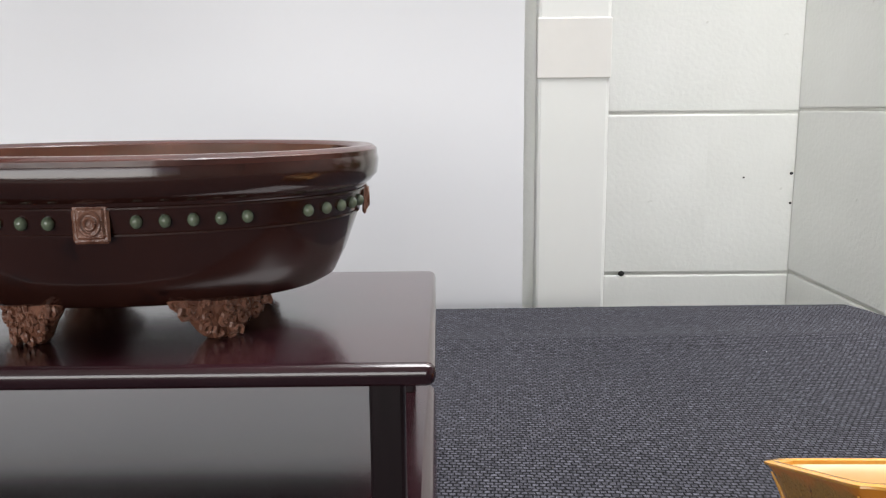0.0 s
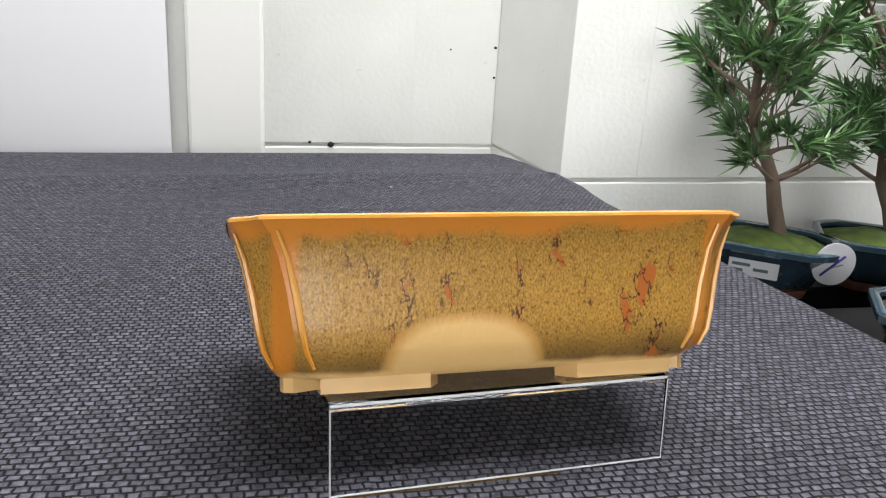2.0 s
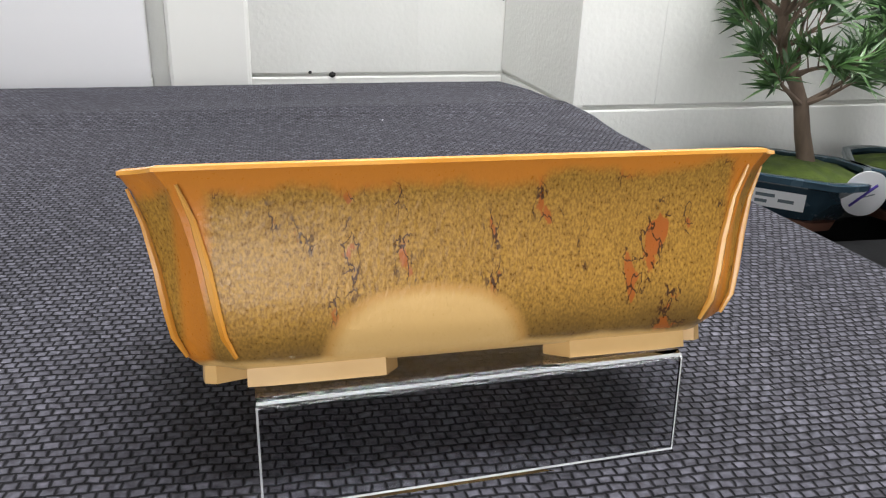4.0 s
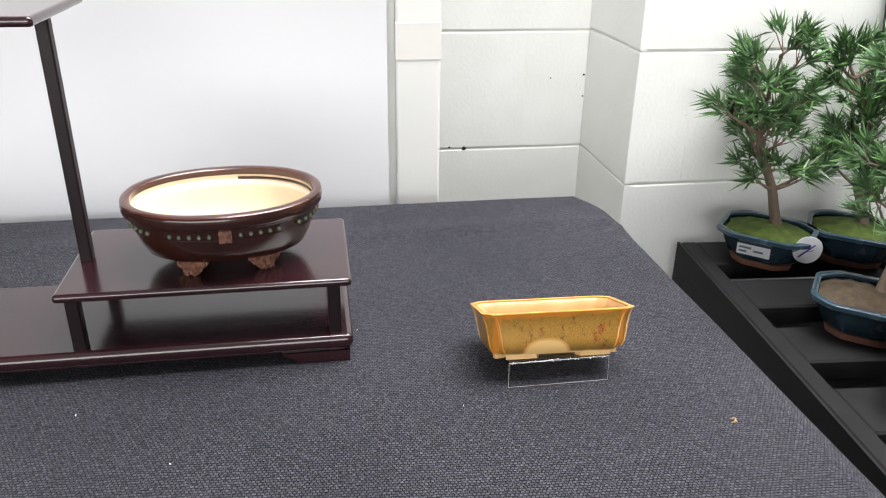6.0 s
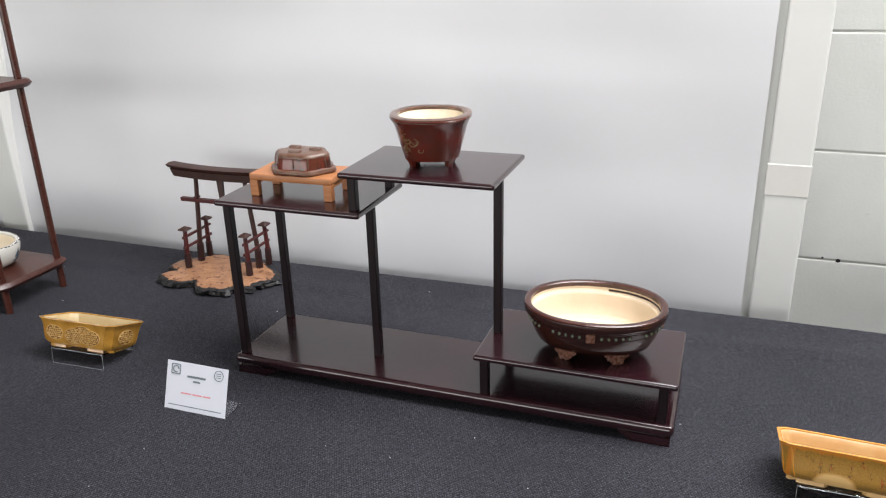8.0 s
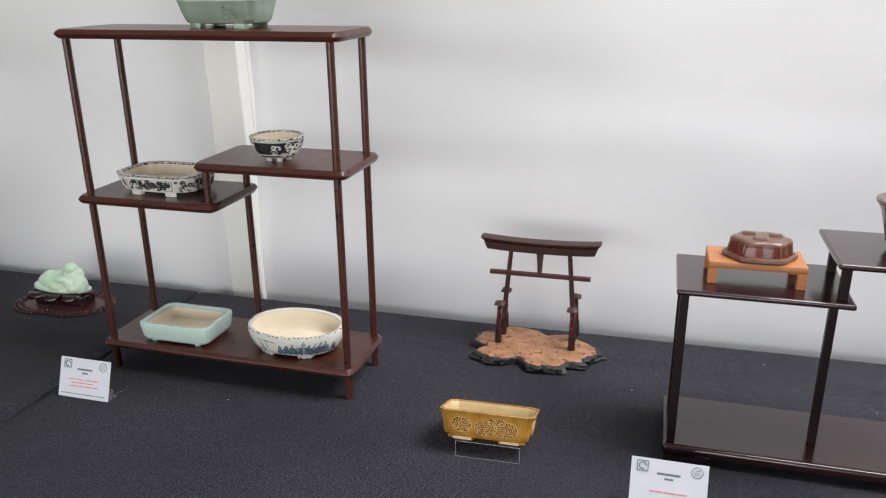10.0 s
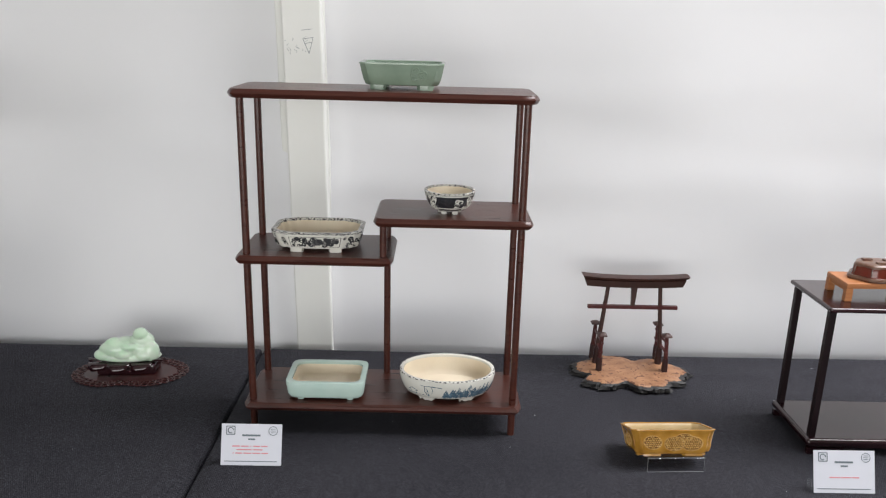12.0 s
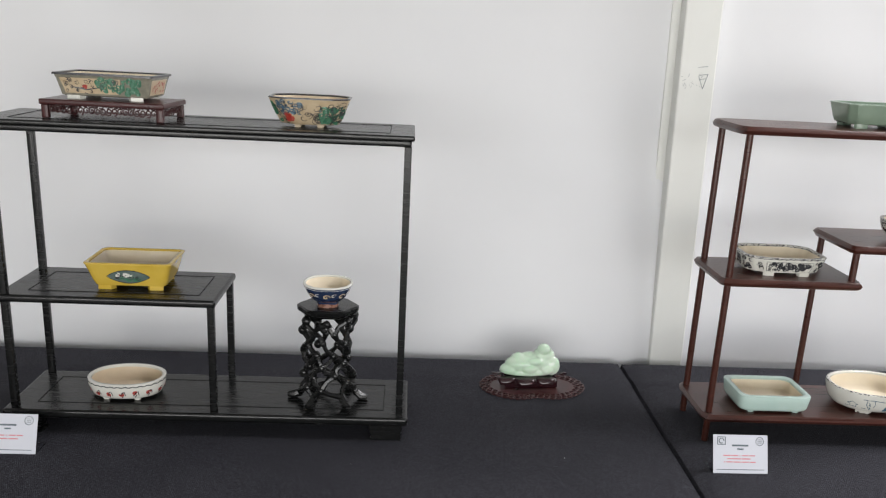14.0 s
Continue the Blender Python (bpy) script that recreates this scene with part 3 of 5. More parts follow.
post = thing("backdrop_post", pose(-1.590, -0.290, 0, 0, -1.1, 0), "white painted post with pencil marks between the sheets", "post")
part("shaft", box(-0.035, 0.035, 0, 0.05, FLOOR_Z, 2.2, 0.003), BOARD, post)
marks = bmesh.new()
rg = random.Random(4)
for k in range(16):
    x, z = rg.uniform(-0.03, 0.01), rg.uniform(0.555, 0.59)
    dx, dz = rg.uniform(-0.006, 0.006), rg.uniform(-0.006, 0.006)
    tube([(x, -0.0003, z), (x + dx, -0.0003, z + dz)], 0.0003, 4, marks)
for a, b in (((0.0, 0.595), (0.018, 0.597)), ((0.002, 0.58), (0.02, 0.583)), ((0.02, 0.583), (0.012, 0.555)), ((0.012, 0.555), (0.002, 0.58)), ((0.004, 0.572), (0.017, 0.575))):
    tube([(a[0], -0.0003, a[1]), (b[0], -0.0003, b[1])], 0.0005, 4, marks)
# strip added over the gap, in place of the lit block wall behind
part("gap_strip", box(-0.0515, 0.0375, 0.03, 0.0485, FLOOR_Z, 2.2, 0.002), PAINT, post)
part("pencil_marks", marks, GREYINK, post, "faint pencil scribbles")
post = thing("backdrop_post", pose(-0.1305, -0.250, 0), "white painted post beside the sheet edge with a taped patch", "post")
part("shaft", box(-0.028, 0.029, 0, 0.05, FLOOR_Z, 2.2, 0.003), BOARD, post)
# same added strip, for the wall showing beside this post
part("gap_strip", box(-0.0405, -0.027, 0.012, 0.0485, FLOOR_Z, 2.2, 0.002), PAINT, post)
part("taped_patch", box(-0.0285, 0.0295, -0.001, 0.01, 0.171, 0.217, 0.0008), TAPE, post, "slightly pinker square of tape")



# ---- pots and their helpers ----
def rod(x, y, z0, z1, r, sides=10):
    return tube([(x, y, z0), (x, y, z1)], r, sides)


def sq_post(x, y, z0, z1, r, bevel=0.0012):
    return box(x - r, x + r, y - r, y + r, z0, z1, bevel)


def shelf(x0, x1, y0, y1, z, t, edge, rounded=0.0):
    """A board with a softened edge; rounded corners in plan where given. Its top is at z."""
    if not rounded:
        return box(x0, x1, y0, y1, z - t, z, edge, 3)
    hx, hy = (x1 - x0) / 2, (y1 - y0) / 2
    cx, cy = (x0 + x1) / 2, (y0 + y1) / 2
    rings = []
    for f in (0, 0.15, 0.5, 0.85, 1):
        g = -edge * (1 - math.sin(math.pi * f)) if 0 < f < 1 else -edge
        rings.append([(cx + x, cy + y, z - t + t * f) for x, y in outline("rect", hx + g, hy + g, rounded, 64)])
    return loft(rings, True, True)


# -- plum lacquer stand with three shelves --
st = thing("display_stand", pose(-0.514, -0.6015, 0, 0, 0, 0.45), "dark plum lacquered stepped display stand with three shelves", "stand")
base = part("base_board", shelf(-0.2768, 0.2768, -0.066, 0.066, 0.0255, 0.0125, 0.005), LACQUER, st)
part("base_moulding", box(-0.271, 0.271, -0.0605, 0.0605, 0.009, 0.0135, 0.002), LACQUER, st)
for sx in (-1, 1):
    for sy in (-1, 1):
        fb = bmesh.new()
        prof = [(0.0, 0.0), (0.042, 0.0), (0.046, 0.004), (0.056, 0.0095), (0.056, 0.0105), (0.0, 0.0105)]
        ya, yb = (0.056, 0.064) if sy > 0 else (-0.064, -0.056)
        a = [fb.verts.new((sx * (0.2735 - x), ya, z)) for x, z in prof]
        b = [fb.verts.new((sx * (0.2735 - x), yb, z)) for x, z in prof]
        fb.faces.new(a)
        fb.faces.new(b[::-1])
        for i in range(len(prof)):
            fb.faces.new((a[i], a[(i + 1) % 6], b[(i + 1) % 6], b[i]))
        part("bracket_foot", fb, LACQUER, st)
part("low_shelf", shelf(0.0490, 0.2770, -0.0645, 0.068, 0.0768, 0.007, 0.0028), LACQUER, st)
part("middle_shelf", shelf(-0.2768, -0.0838, -0.067, 0.066, 0.2360, 0.007, 0.0028), LACQUER, st)
part("top_shelf", shelf(-0.1085, 0.0748, -0.0645, 0.0695, 0.2822, 0.007, 0.0028), LACQUER, st)
for x, y in ((0.061, -0.0545), (0.2625, -0.0535), (0.061, 0.056), (0.2625, 0.056)):
    part("post", sq_post(x, y, 0.0245, 0.0705, 0.0052), POSTWOOD, st)
for x, y, z0, z1 in ((-0.2665, -0.0525, 0.0245, 0.230), (-0.2650, 0.058, 0.0245, 0.230), (-0.095, -0.0105, 0.0245, 0.230), (0.061, 0.002, 0.076, 0.276), (-0.0965, -0.0495, 0.235, 0.276), (-0.0925, 0.044, 0.235, 0.276)):
    part("post", sq_post(x, y, z0, z1, 0.005), POSTWOOD, st)

# -- oval brown pot with studs --
def brown_pot():
    t = thing("bonsai_pot", pose(-0.337, -0.604, 0.077, 0, 0, 5.5) @ Matrix.Diagonal((1, 1, 1.15, 1)), "oval oxblood brown glazed bonsai pot with studs and cloud feet", "pot")
    v = Vessel("oval", 0.080, 0.0620, [(0.011, -0.020), (0.013, -0.016), (0.020, -0.0118), (0.030, -0.0075), (0.0388, -0.0046), (0.0394, -0.004), (0.0400, -0.0038), (0.0406, -0.0026),
                                      (0.043, 0.0), (0.047, 0.0006), (0.0495, -0.0002)], wall=0.0068, rim=0.0018, floor=0.016)
    v.body(t, BROWNGLAZE)
    v.rim_part(t, BROWNRIM, "thick rounded rim with a reddish glaze edge")
    v.inside(t, CREAM)
    lip = []
    for i in range(36):
        u = 0.47 - 0.2 * i / 35
        x, y, _ = v.at(u, 0.044, -0.0074)
        lip.append((x, y, 0.0432))
    part("glaze_drip", tube(lip, 0.0011, 6), BROWNGLAZE, t, "dark glaze run inside the rim")
    for s in (0, 0.25, 0.5, 0.75):
        c = v.at(s, 0.0352, 0.0008)
        n = Vector((c.x / 0.0765 ** 2, c.y / 0.0625 ** 2, 0)).normalized()
        side = Vector((-n.y, n.x, 0))
        med = bmesh.new()
        for w, d in ((0.005, 0.0008), (0.0039, 0.0014)):
            m = Matrix.Translation(c) @ Matrix((( side.x, n.x, 0, 0), (side.y, n.y, 0, 0), (0, 0, 1, 0), (0, 0, 0, 1)))
            box(-w, w, -0.0006, d, -w, w, 0.0006, 1, bm=med, turn=m)
        for r in (0.0028, 0.0014):
            tube([c + n * 0.0016 + side * (r * math.cos(a)) + Vector((0, 0, r * math.sin(a))) for a in (k * math.pi / 6 for k in range(13))], 0.0005, 5, med)
        part("square_medallion", med, BRONZE, t, "copper-toned square medallion")
        for k in range(-5, 6):
            if abs(k) < 1:
                continue
            u = s + (k + (0.55 if k > 0 else -0.55)) * 0.0182
            p = v.at(u, 0.0352, 0.0004)
            b = bmesh.new()
            bmesh.ops.create_uvsphere(b, u_segments=10, v_segments=6, radius=0.0018)
            part("stud", b, STUD, t, at=Matrix.Translation(p))
    band = bmesh.new()
    for z in (0.0386, 0.0318):
        ring = [v.at(i / 96, z, 0.0002) for i in range(97)]
        tube(ring, 0.00035, 4, band)
    part("raised_band", band, BROWNGLAZE, t)
    for a in (0.105, 0.395, 0.605, 0.895):
        p = v.at(a, 0.0115, -0.008)
        n = Vector((p.x, p.y, 0)).normalized()
        side = Vector((-n.y, n.x, 0))
        f = bmesh.new()
        rr = random.Random(int(a * 1000))
        for k in range(60):
            sd, h = rr.uniform(-1, 1), rr.random()
            w = 0.019 * (0.3 + 0.7 * h ** 0.7)
            q = Vector((p.x, p.y, 0)) + side * sd * w + n * (rr.uniform(0.0042, 0.0066) - 0.003 * abs(sd)) + Vector((0, 0, 0.0015 + 0.0105 * h))
            a0, r0 = rr.uniform(0, 6.3), rr.uniform(0.0012, 0.0026)
            tube([q + side * (r0 * (1 - i / 9) * math.cos(a0 + i * 0.9)) + Vector((0, 0, r0 * 0.8 * (1 - i / 9) * math.sin(a0 + i * 0.9))) for i in range(7)], 0.0008, 5, f)
        rings = []
        for z, w, d in ((0.0, 0.006, 0.0035), (0.002, 0.009, 0.0045), (0.006, 0.0125, 0.005), (0.0105, 0.0185, 0.0055), (0.0135, 0.02, 0.005)):
            rings.append([Vector((p.x, p.y, z)) + side * (w * math.cos(a)) + n * (d * math.sin(a)) for a in (2 * math.pi * i / 20 for i in range(20))])
        loft(rings, True, True, bm=f)
        part("cloud_foot", f, BRONZE, t, "copper-toned scrolled cloud foot")


brown_pot()


# -- clear bent stand that holds a pot with its front raised --
def acrylic_rest(m):
    t = thing("acrylic_rest", m, "clear bent acrylic rest lifting the front of a pot", "stand", "acrylic rests")
    th, hw = 0.0016, 0.0415
    prof = [(-0.002, 0.0), (0.0, 0.0212), (0.002, 0.0222), (0.058, 0.0062), (0.0595, 0.0)]
    inner = [(-0.002 + th, 0.0), (th, 0.0200), (0.0025, 0.0206), (0.0565, 0.0048), (0.0578, 0.0)]
    bm = bmesh.new()
    ring = prof + inner[::-1]
    a = [bm.verts.new((-hw, y, z)) for y, z in ring]
    b = [bm.verts.new((hw, y, z)) for y, z in ring]
    n = len(ring)
    for i in range(n):
        bm.faces.new((a[i], a[(i + 1) % n], b[(i + 1) % n], b[i]))
    for i in range(4):
        bm.faces.new((a[i], a[i + 1], a[n - 2 - i], a[n - 1 - i]))
        bm.faces.new((b[i + 1], b[i], b[n - 1 - i], b[n - 2 - i]))
    ob = part("bent_sheet", bm, ACRYLIC, t, angle=20)
    ob.visible_shadow = False
    for x in (-hw, hw):
        part("polished_edge", tube([(x, -0.0013, 0.0004), (x, 0.0004, 0.0212)], 0.00022, 5), EDGE, t)
    part("polished_edge", tube([(-hw, -0.0014, 0.0006), (hw, -0.0014, 0.0006)], 0.00025, 5), EDGE, t)
    part("polished_fold", tube([(-hw, 0.0008, 0.0216), (hw, 0.0008, 0.0216)], 0.0004, 5), EDGE, t)
    return t


def tray_pot(m, body, rim, label, hx, hy, bare=None, lining=None):
    t = thing("bonsai_pot", m, label, "pot")
    v = Vessel("notched", hx, hy, [(0.0028, -0.0115), (0.0036, -0.0095), (0.006, -0.0072), (0.010, -0.0056), (0.016, -0.0046), (0.024, -0.0036), (0.031, -0.0022), (0.0355, -0.0008), (0.0385, 0.0010)],
               wall=0.0032, rim=0.0007, c=0.0072, floor=0.008, n=128)
    v.body(t, body)
    v.rim_part(t, rim, "thin flared rim with a lighter glaze edge", drop=0.0004)
    v.inside(t, lining or HONEYCLAY)
    feet_strip("foot", v, t, bare or rim, [(0.063, 0.150), (-0.150, -0.063), (0.350, 0.437), (0.563, 0.650), (0.178, 0.208), (-0.208, -0.178)], 0.0, 0.0046, 0.001, 0.007)
    for u in (0.142, 0.178, -0.142, -0.178, 0.358, 0.322, 0.642, 0.678):
        line = [v.at(u, z, 0.0004) for z in (0.006, 0.01, 0.015, 0.022, 0.03, 0.036)]
        part("corner_rib", tube(line, [0.0004, 0.0007, 0.0008, 0.0008, 0.0006, 0.0003], 6), rim, t)
    return t, v


G1 = pose(-0.0745, -0.6915, 0.0134, 0, 0, -1.5) @ pose(0, 0, 0, -20, 0, 0)
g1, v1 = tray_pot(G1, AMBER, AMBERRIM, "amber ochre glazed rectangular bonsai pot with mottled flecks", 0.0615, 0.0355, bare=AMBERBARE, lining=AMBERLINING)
acrylic_rest(pose(-0.0755, -0.7195, 0, 0, 0, 0.5))
G2 = pose(-1.0085, -0.6945, 0.0134, 0, 0, 2.5) @ pose(0, 0, 0, -20, 0, 0)
g2, v2 = tray_pot(G2, GOLDGLAZE, GOLDGLAZE, "golden honey glazed rectangular pot with moulded grape relief", 0.061, 0.0355)
acrylic_rest(pose(-1.0035, -0.7232, 0, 0, 0, 2.5))
per = 0.34
BUNCHES = ((-0.093, 0.0205, 0.0125, 0.009), (0.0, 0.0185, 0.014, 0.0095), (0.078, 0.0185, 0.0145, 0.0095), (0.04, 0.028, 0.011, 0.0045), (0.25, 0.02, 0.013, 0.009), (0.75, 0.02, 0.013, 0.009))
for n_, (uc, zc, w, h) in enumerate(BUNCHES):
    gr = bmesh.new()
    rows = []
    for i in range(17):
        x = -1 + i / 8
        y = math.sqrt(max(1 - x * x, 0)) + 0.02
        rows.append([gr.verts.new(v2.at(uc + w * x / per, zc + h * y * k / 2, 0.0003)) for k in range(-2, 3)])
    for a, b in zip(rows, rows[1:]):
        for k in range(4):
            gr.faces.new((a[k], b[k], b[k + 1], a[k + 1]))
    ground = part("relief_hollow", gr, IRONBROWN, g2, "brown glaze pooled round the relief")
    rl = bmesh.new()
    rg = random.Random(n_)
    step = 0.0031
    for r in range(-4, 5):
        for c in range(-6, 7):
            x, z = (c + 0.5 * (r % 2)) * step + rg.uniform(-0.0003, 0.0003), r * step * 0.86
            if (x / (w - 0.0006)) ** 2 + (z / (h - 0.0006)) ** 2 < 1:
                made = bmesh.ops.create_uvsphere(rl, u_segments=7, v_segments=5, radius=rg.uniform(0.00115, 0.00145))["verts"]
                bmesh.ops.translate(rl, vec=v2.at(uc + x / per, zc + z, 0.0006), verts=made)
    tube([v2.at(uc + (w + 0.0008) * math.cos(a) / per, zc + (h + 0.0008) * math.sin(a), 0.0005) for a in (k * math.pi / 12 for k in range(25))], 0.0007, 5, rl)
    part("grape_relief", rl, GOLDRELIEF, ground, "moulded bunch of grapes")

# -- red-brown pot on the top shelf --
t = thing("bonsai_pot", pose(-0.532, -0.6005, 0.2824, 0, 0, 14) @ Matrix.Diagonal((1.025, 1.12, 0.93, 1)), "deep red-brown glazed bonsai pot with three stub legs", "pot")
v = Vessel("rect", 0.0445, 0.040, [(0.0085, -0.017), (0.0095, -0.0145), (0.02, -0.0115), (0.035, -0.0078), (0.049, -0.0044), (0.0545, -0.0022), (0.058, -0.0004), (0.061, 0.0006), (0.0625, 0.0)],
           wall=0.0075, rim=0.0016, c=0.036, floor=0.016)
v.body(t, REDGLAZE)
v.rim_part(t, REDRIM, "grey-brown rolled rim", drop=0.0035)
v.inside(t, PALECLAY)
for a in (30, 150, 210, 330):
    p = Vector((0.021 * math.cos(radians(a)) * 1.1, 0.021 * math.sin(radians(a)), 0))
    part("stub_leg", tube([p * 1.12 + Vector((0, 0, 0.014)), p + Vector((0, 0, 0.005)), p + Vector((0, 0, 0))], [0.0075, 0.0052, 0.0042], 8), REDGLAZE, t)
leafs = []
rg = random.Random(5)
for k in range(12):
    u, z = rg.uniform(-0.13, -0.03), rg.uniform(0.018, 0.04)
    leafs.append((scroll(rg.uniform(0, 6), u, z, rg.uniform(0.003, 0.007), 0.24, 0.8, rg.choice((-1, 1))), 0.0012))
part("brushed_leaves", drawn(v, leafs, 0.0004), material("dull_ochre_brushwork", (0.1, 0.055, 0.022), (0.22, 0.14, 0.06), rough=0.3, scale=220), t, "dull ochre brushed leaves")

# -- pale wooden stool with an upturned pot --
t = thing("wooden_stool", pose(-0.702, -0.609, 0.2362, 0, 0, 1.5) @ Matrix.Diagonal((0.98, 0.82, 0.78, 1)), "small pale orange wooden stool on the middle shelf", "stool")
part("seat", box(-0.056, 0.056, -0.036, 0.036, 0.0255, 0.036, 0.0015), STOOLWOOD, t)
for sx in (-1, 1):
    for sy in (-1, 1):
        part("leg", box(sx * 0.0505 - 0.0055, sx * 0.0505 + 0.0055, sy * 0.0305 - 0.0055, sy * 0.0305 + 0.0055, 0, 0.0255, 0.001), STOOLWOOD, t)
    part("apron", box(sx * 0.0505 - 0.003, sx * 0.0505 + 0.003, -0.025, 0.025, 0.018, 0.0255, 0.0008), STOOLWOOD, t)
t = thing("upturned_pot", pose(-0.698, -0.608, 0.2645, 0, 0, 2), "upturned lobed pot with brown and grey running glaze", "pot")
v = Vessel("lobed", 0.036, 0.028, [(0.0, 0.0035), (0.0025, 0.0045), (0.005, 0.0035), (0.0065, -0.0005), (0.0135, -0.0014), (0.0205, -0.0026), (0.0235, -0.0046), (0.0245, -0.009), (0.0248, -0.02)], n=84)
part("body", loft([v.ring(z, g) for z, g in v.profile], True, True), material("running_brown_glaze", (0.17, 0.018, 0.008), (0.1, 0.03, 0.016), rough=0.22, scale=55, coat=0.15, stretch=(1, 1, 0.5), spots=(0.05, 0.016, 0.01), spot_scale=90, spot_level=0.6), t)
ASHGLAZE = material("grey_green_ash_glaze", (0.1, 0.032, 0.018), (0.17, 0.11, 0.075), rough=0.32, scale=120, coat=0.15, bump=0.2, bump_scale=300)
part("ash_cap", loft([[(p[0], p[1], p[2] - 0.0016 * noise.noise((p[0] * 160, p[1] * 160, 2.0))) for p in v.ring(0.0196, -0.0020)], v.ring(0.0212, -0.0021), v.ring(0.0238, -0.0042), v.ring(0.0249, -0.0088), v.ring(0.0252, -0.02)], False, True), ASHGLAZE, t, "grey-green glaze run over the base")
part("flange", loft([v.ring(0.0006, 0.0041), v.ring(0.0026, 0.0052), v.ring(0.0054, 0.0041), v.ring(0.0062, 0.0012)], False, False), ASHGLAZE, t, "grey-green lip of the pot")
for a in (20, 140, 260):
    p = Vector((0.0175 * math.cos(radians(a)), 0.0125 * math.sin(radians(a)), 0.0215))
    part("foot", box(p.x - 0.0075, p.x + 0.0075, p.y - 0.004, p.y + 0.004, 0.0225, 0.0278, 0.0014), ASHGLAZE, t)
for k in range(9):
    line = [v.at(k / 9 + 0.013 * math.sin(k * 5.1), z, 0.0003) for z in (0.007, 0.011, 0.016, 0.02)]
    part("glaze_run", tube(line, [0.0005, 0.0011, 0.001, 0.0006], 6), ASHGLAZE if k % 2 else REDRIM, t)


# -- torii gate on a burl slab --
t = thing("miniature_gate", pose(-0.9957, -0.3925, 0, 0, 0, 0.6), "miniature brown shrine gate on a live-edge burl slab", "ornament")
rg = random.Random(12)
def slab_ring(z, g, rough=0.0):
    out = []
    for i in range(200):
        a = 2 * math.pi * i / 200
        deg = math.degrees(a)
        r = 0.96 + 0.045 * math.sin(7 * a + 0.6) + 0.03 * math.sin(12 * a + 2) + 0.035 * math.sin(3 * a + 1)
        for at, deep, wide in ((258, 0.42, 15), (318, 0.16, 8), (196, 0.14, 9), (75, 0.2, 16)):
            r -= deep * math.exp(-((deg - at) / wide) ** 2)
        x, y = 0.101 * r * math.cos(a), 0.072 * r * math.sin(a)
        n = noise.noise((x * 190, y * 190, z * 120))
        k = 1 + g + rough * n
        out.append((x * k - 0.003, y * k - 0.022, 0.8 * z + (0.02 * rough * noise.noise((x * 120, y * 120, 3)) if z > 0.003 else 0)))
    return out
part("bark_edge", loft([slab_ring(0.0, -0.03, 0.05), slab_ring(0.0025, 0.06, 0.08), slab_ring(0.005, 0.085, 0.1), slab_ring(0.0085, 0.06, 0.1), slab_ring(0.012, 0.075, 0.09), slab_ring(0.0148, 0.02, 0.06), slab_ring(0.0162, -0.05)], True), BARK, t, "rough black bark edge")
part("burl_top", loft([slab_ring(0.0150, -0.01, 0.06), slab_ring(0.0172, -0.035, 0.05), slab_ring(0.0182, -0.09, 0.03), slab_ring(0.0184, -0.35)], False, True), BURL, t, "pale orange burl surface")
for sx in (-1, 1):
    post = part("gate_post", tube([(sx * 0.0585 - 0.001, 0.012, 0.011), (sx * 0.0575, 0.012, 0.05), (sx * 0.047, 0.012, 0.168)], [0.0045, 0.0042, 0.0036], 10), TORII, t)
    part("sleeve", tube([(sx * 0.0585 - 0.001, 0.012, 0.0115), (sx * 0.0575, 0.012, 0.046)], [0.0064, 0.0058], 10), SLEEVE, post, "dark sleeve round the foot")
    part("wedge", box(sx * 0.0507 - 0.003, sx * 0.0507 + 0.003, 0.006, 0.018, 0.1284, 0.1322, 0.0006), TORIIRED, t)
    for y in (0.038, -0.022):
        c = part("side_post", tube([(sx * 0.06, y, 0.011), (sx * 0.06, y, 0.045), (sx * 0.0585, y * 0.97, 0.082)], [0.0042, 0.004, 0.0034], 8), TORIIRED, t)
        part("sleeve", tube([(sx * 0.06, y, 0.0115), (sx * 0.06, y, 0.04)], [0.0058, 0.0054], 8), SLEEVE, c, "dark sleeve round the foot")
        part("cap", loft([[(x + sx * 0.0585, yy + y * 0.97, z) for x, yy in outline("rect", h, h, 0.001, 16)] for z, h in ((0.081, 0.004), (0.0825, 0.0085), (0.085, 0.0075), (0.0885, 0.001))], True, True), TORII, c)
    for z in (0.05, 0.068):
        part("tie_beam", box(sx * 0.0585 - 0.0018, sx * 0.0585 + 0.0018, -0.03, 0.047, z, z + 0.0042, 0.0006), TORIIRED, t)
part("lower_beam", box(-0.082, 0.082, 0.008, 0.016, 0.122, 0.1285, 0.0008), TORIIRED, t)
part("centre_strut", loft([[(x, y + 0.012, z) for x, y in ((-w, -0.003), (w, -0.003), (w, 0.003), (-w, 0.003))] for z, w in ((0.127, 0.003), (0.168, 0.0058))], True, True), TORII, t)
def curved_beam(hw, z, th, dy, lift, over):
    """A beam that rises to its ends; its underside is shorter than its top by over on each side."""
    bm = bmesh.new()
    rings = []
    for i in range(21):
        x = -hw + 2 * hw * i / 20
        l = lift * (abs(x) / hw) ** 2.2
        rings.append([bm.verts.new((x * (1 - over / hw * (1 - zz / th)), 0.012 + yy, z + l + zz)) for yy, zz in ((-dy, 0), (dy, 0), (dy * 1.25, th * 0.75), (0, th), (-dy * 1.25, th * 0.75))])
    for a, b in zip(rings, rings[1:]):
        for k in range(5):
            bm.faces.new((a[k], a[(k + 1) % 5], b[(k + 1) % 5], b[k]))
    bm.faces.new(rings[0][::-1])
    bm.faces.new(rings[-1])
    return bm
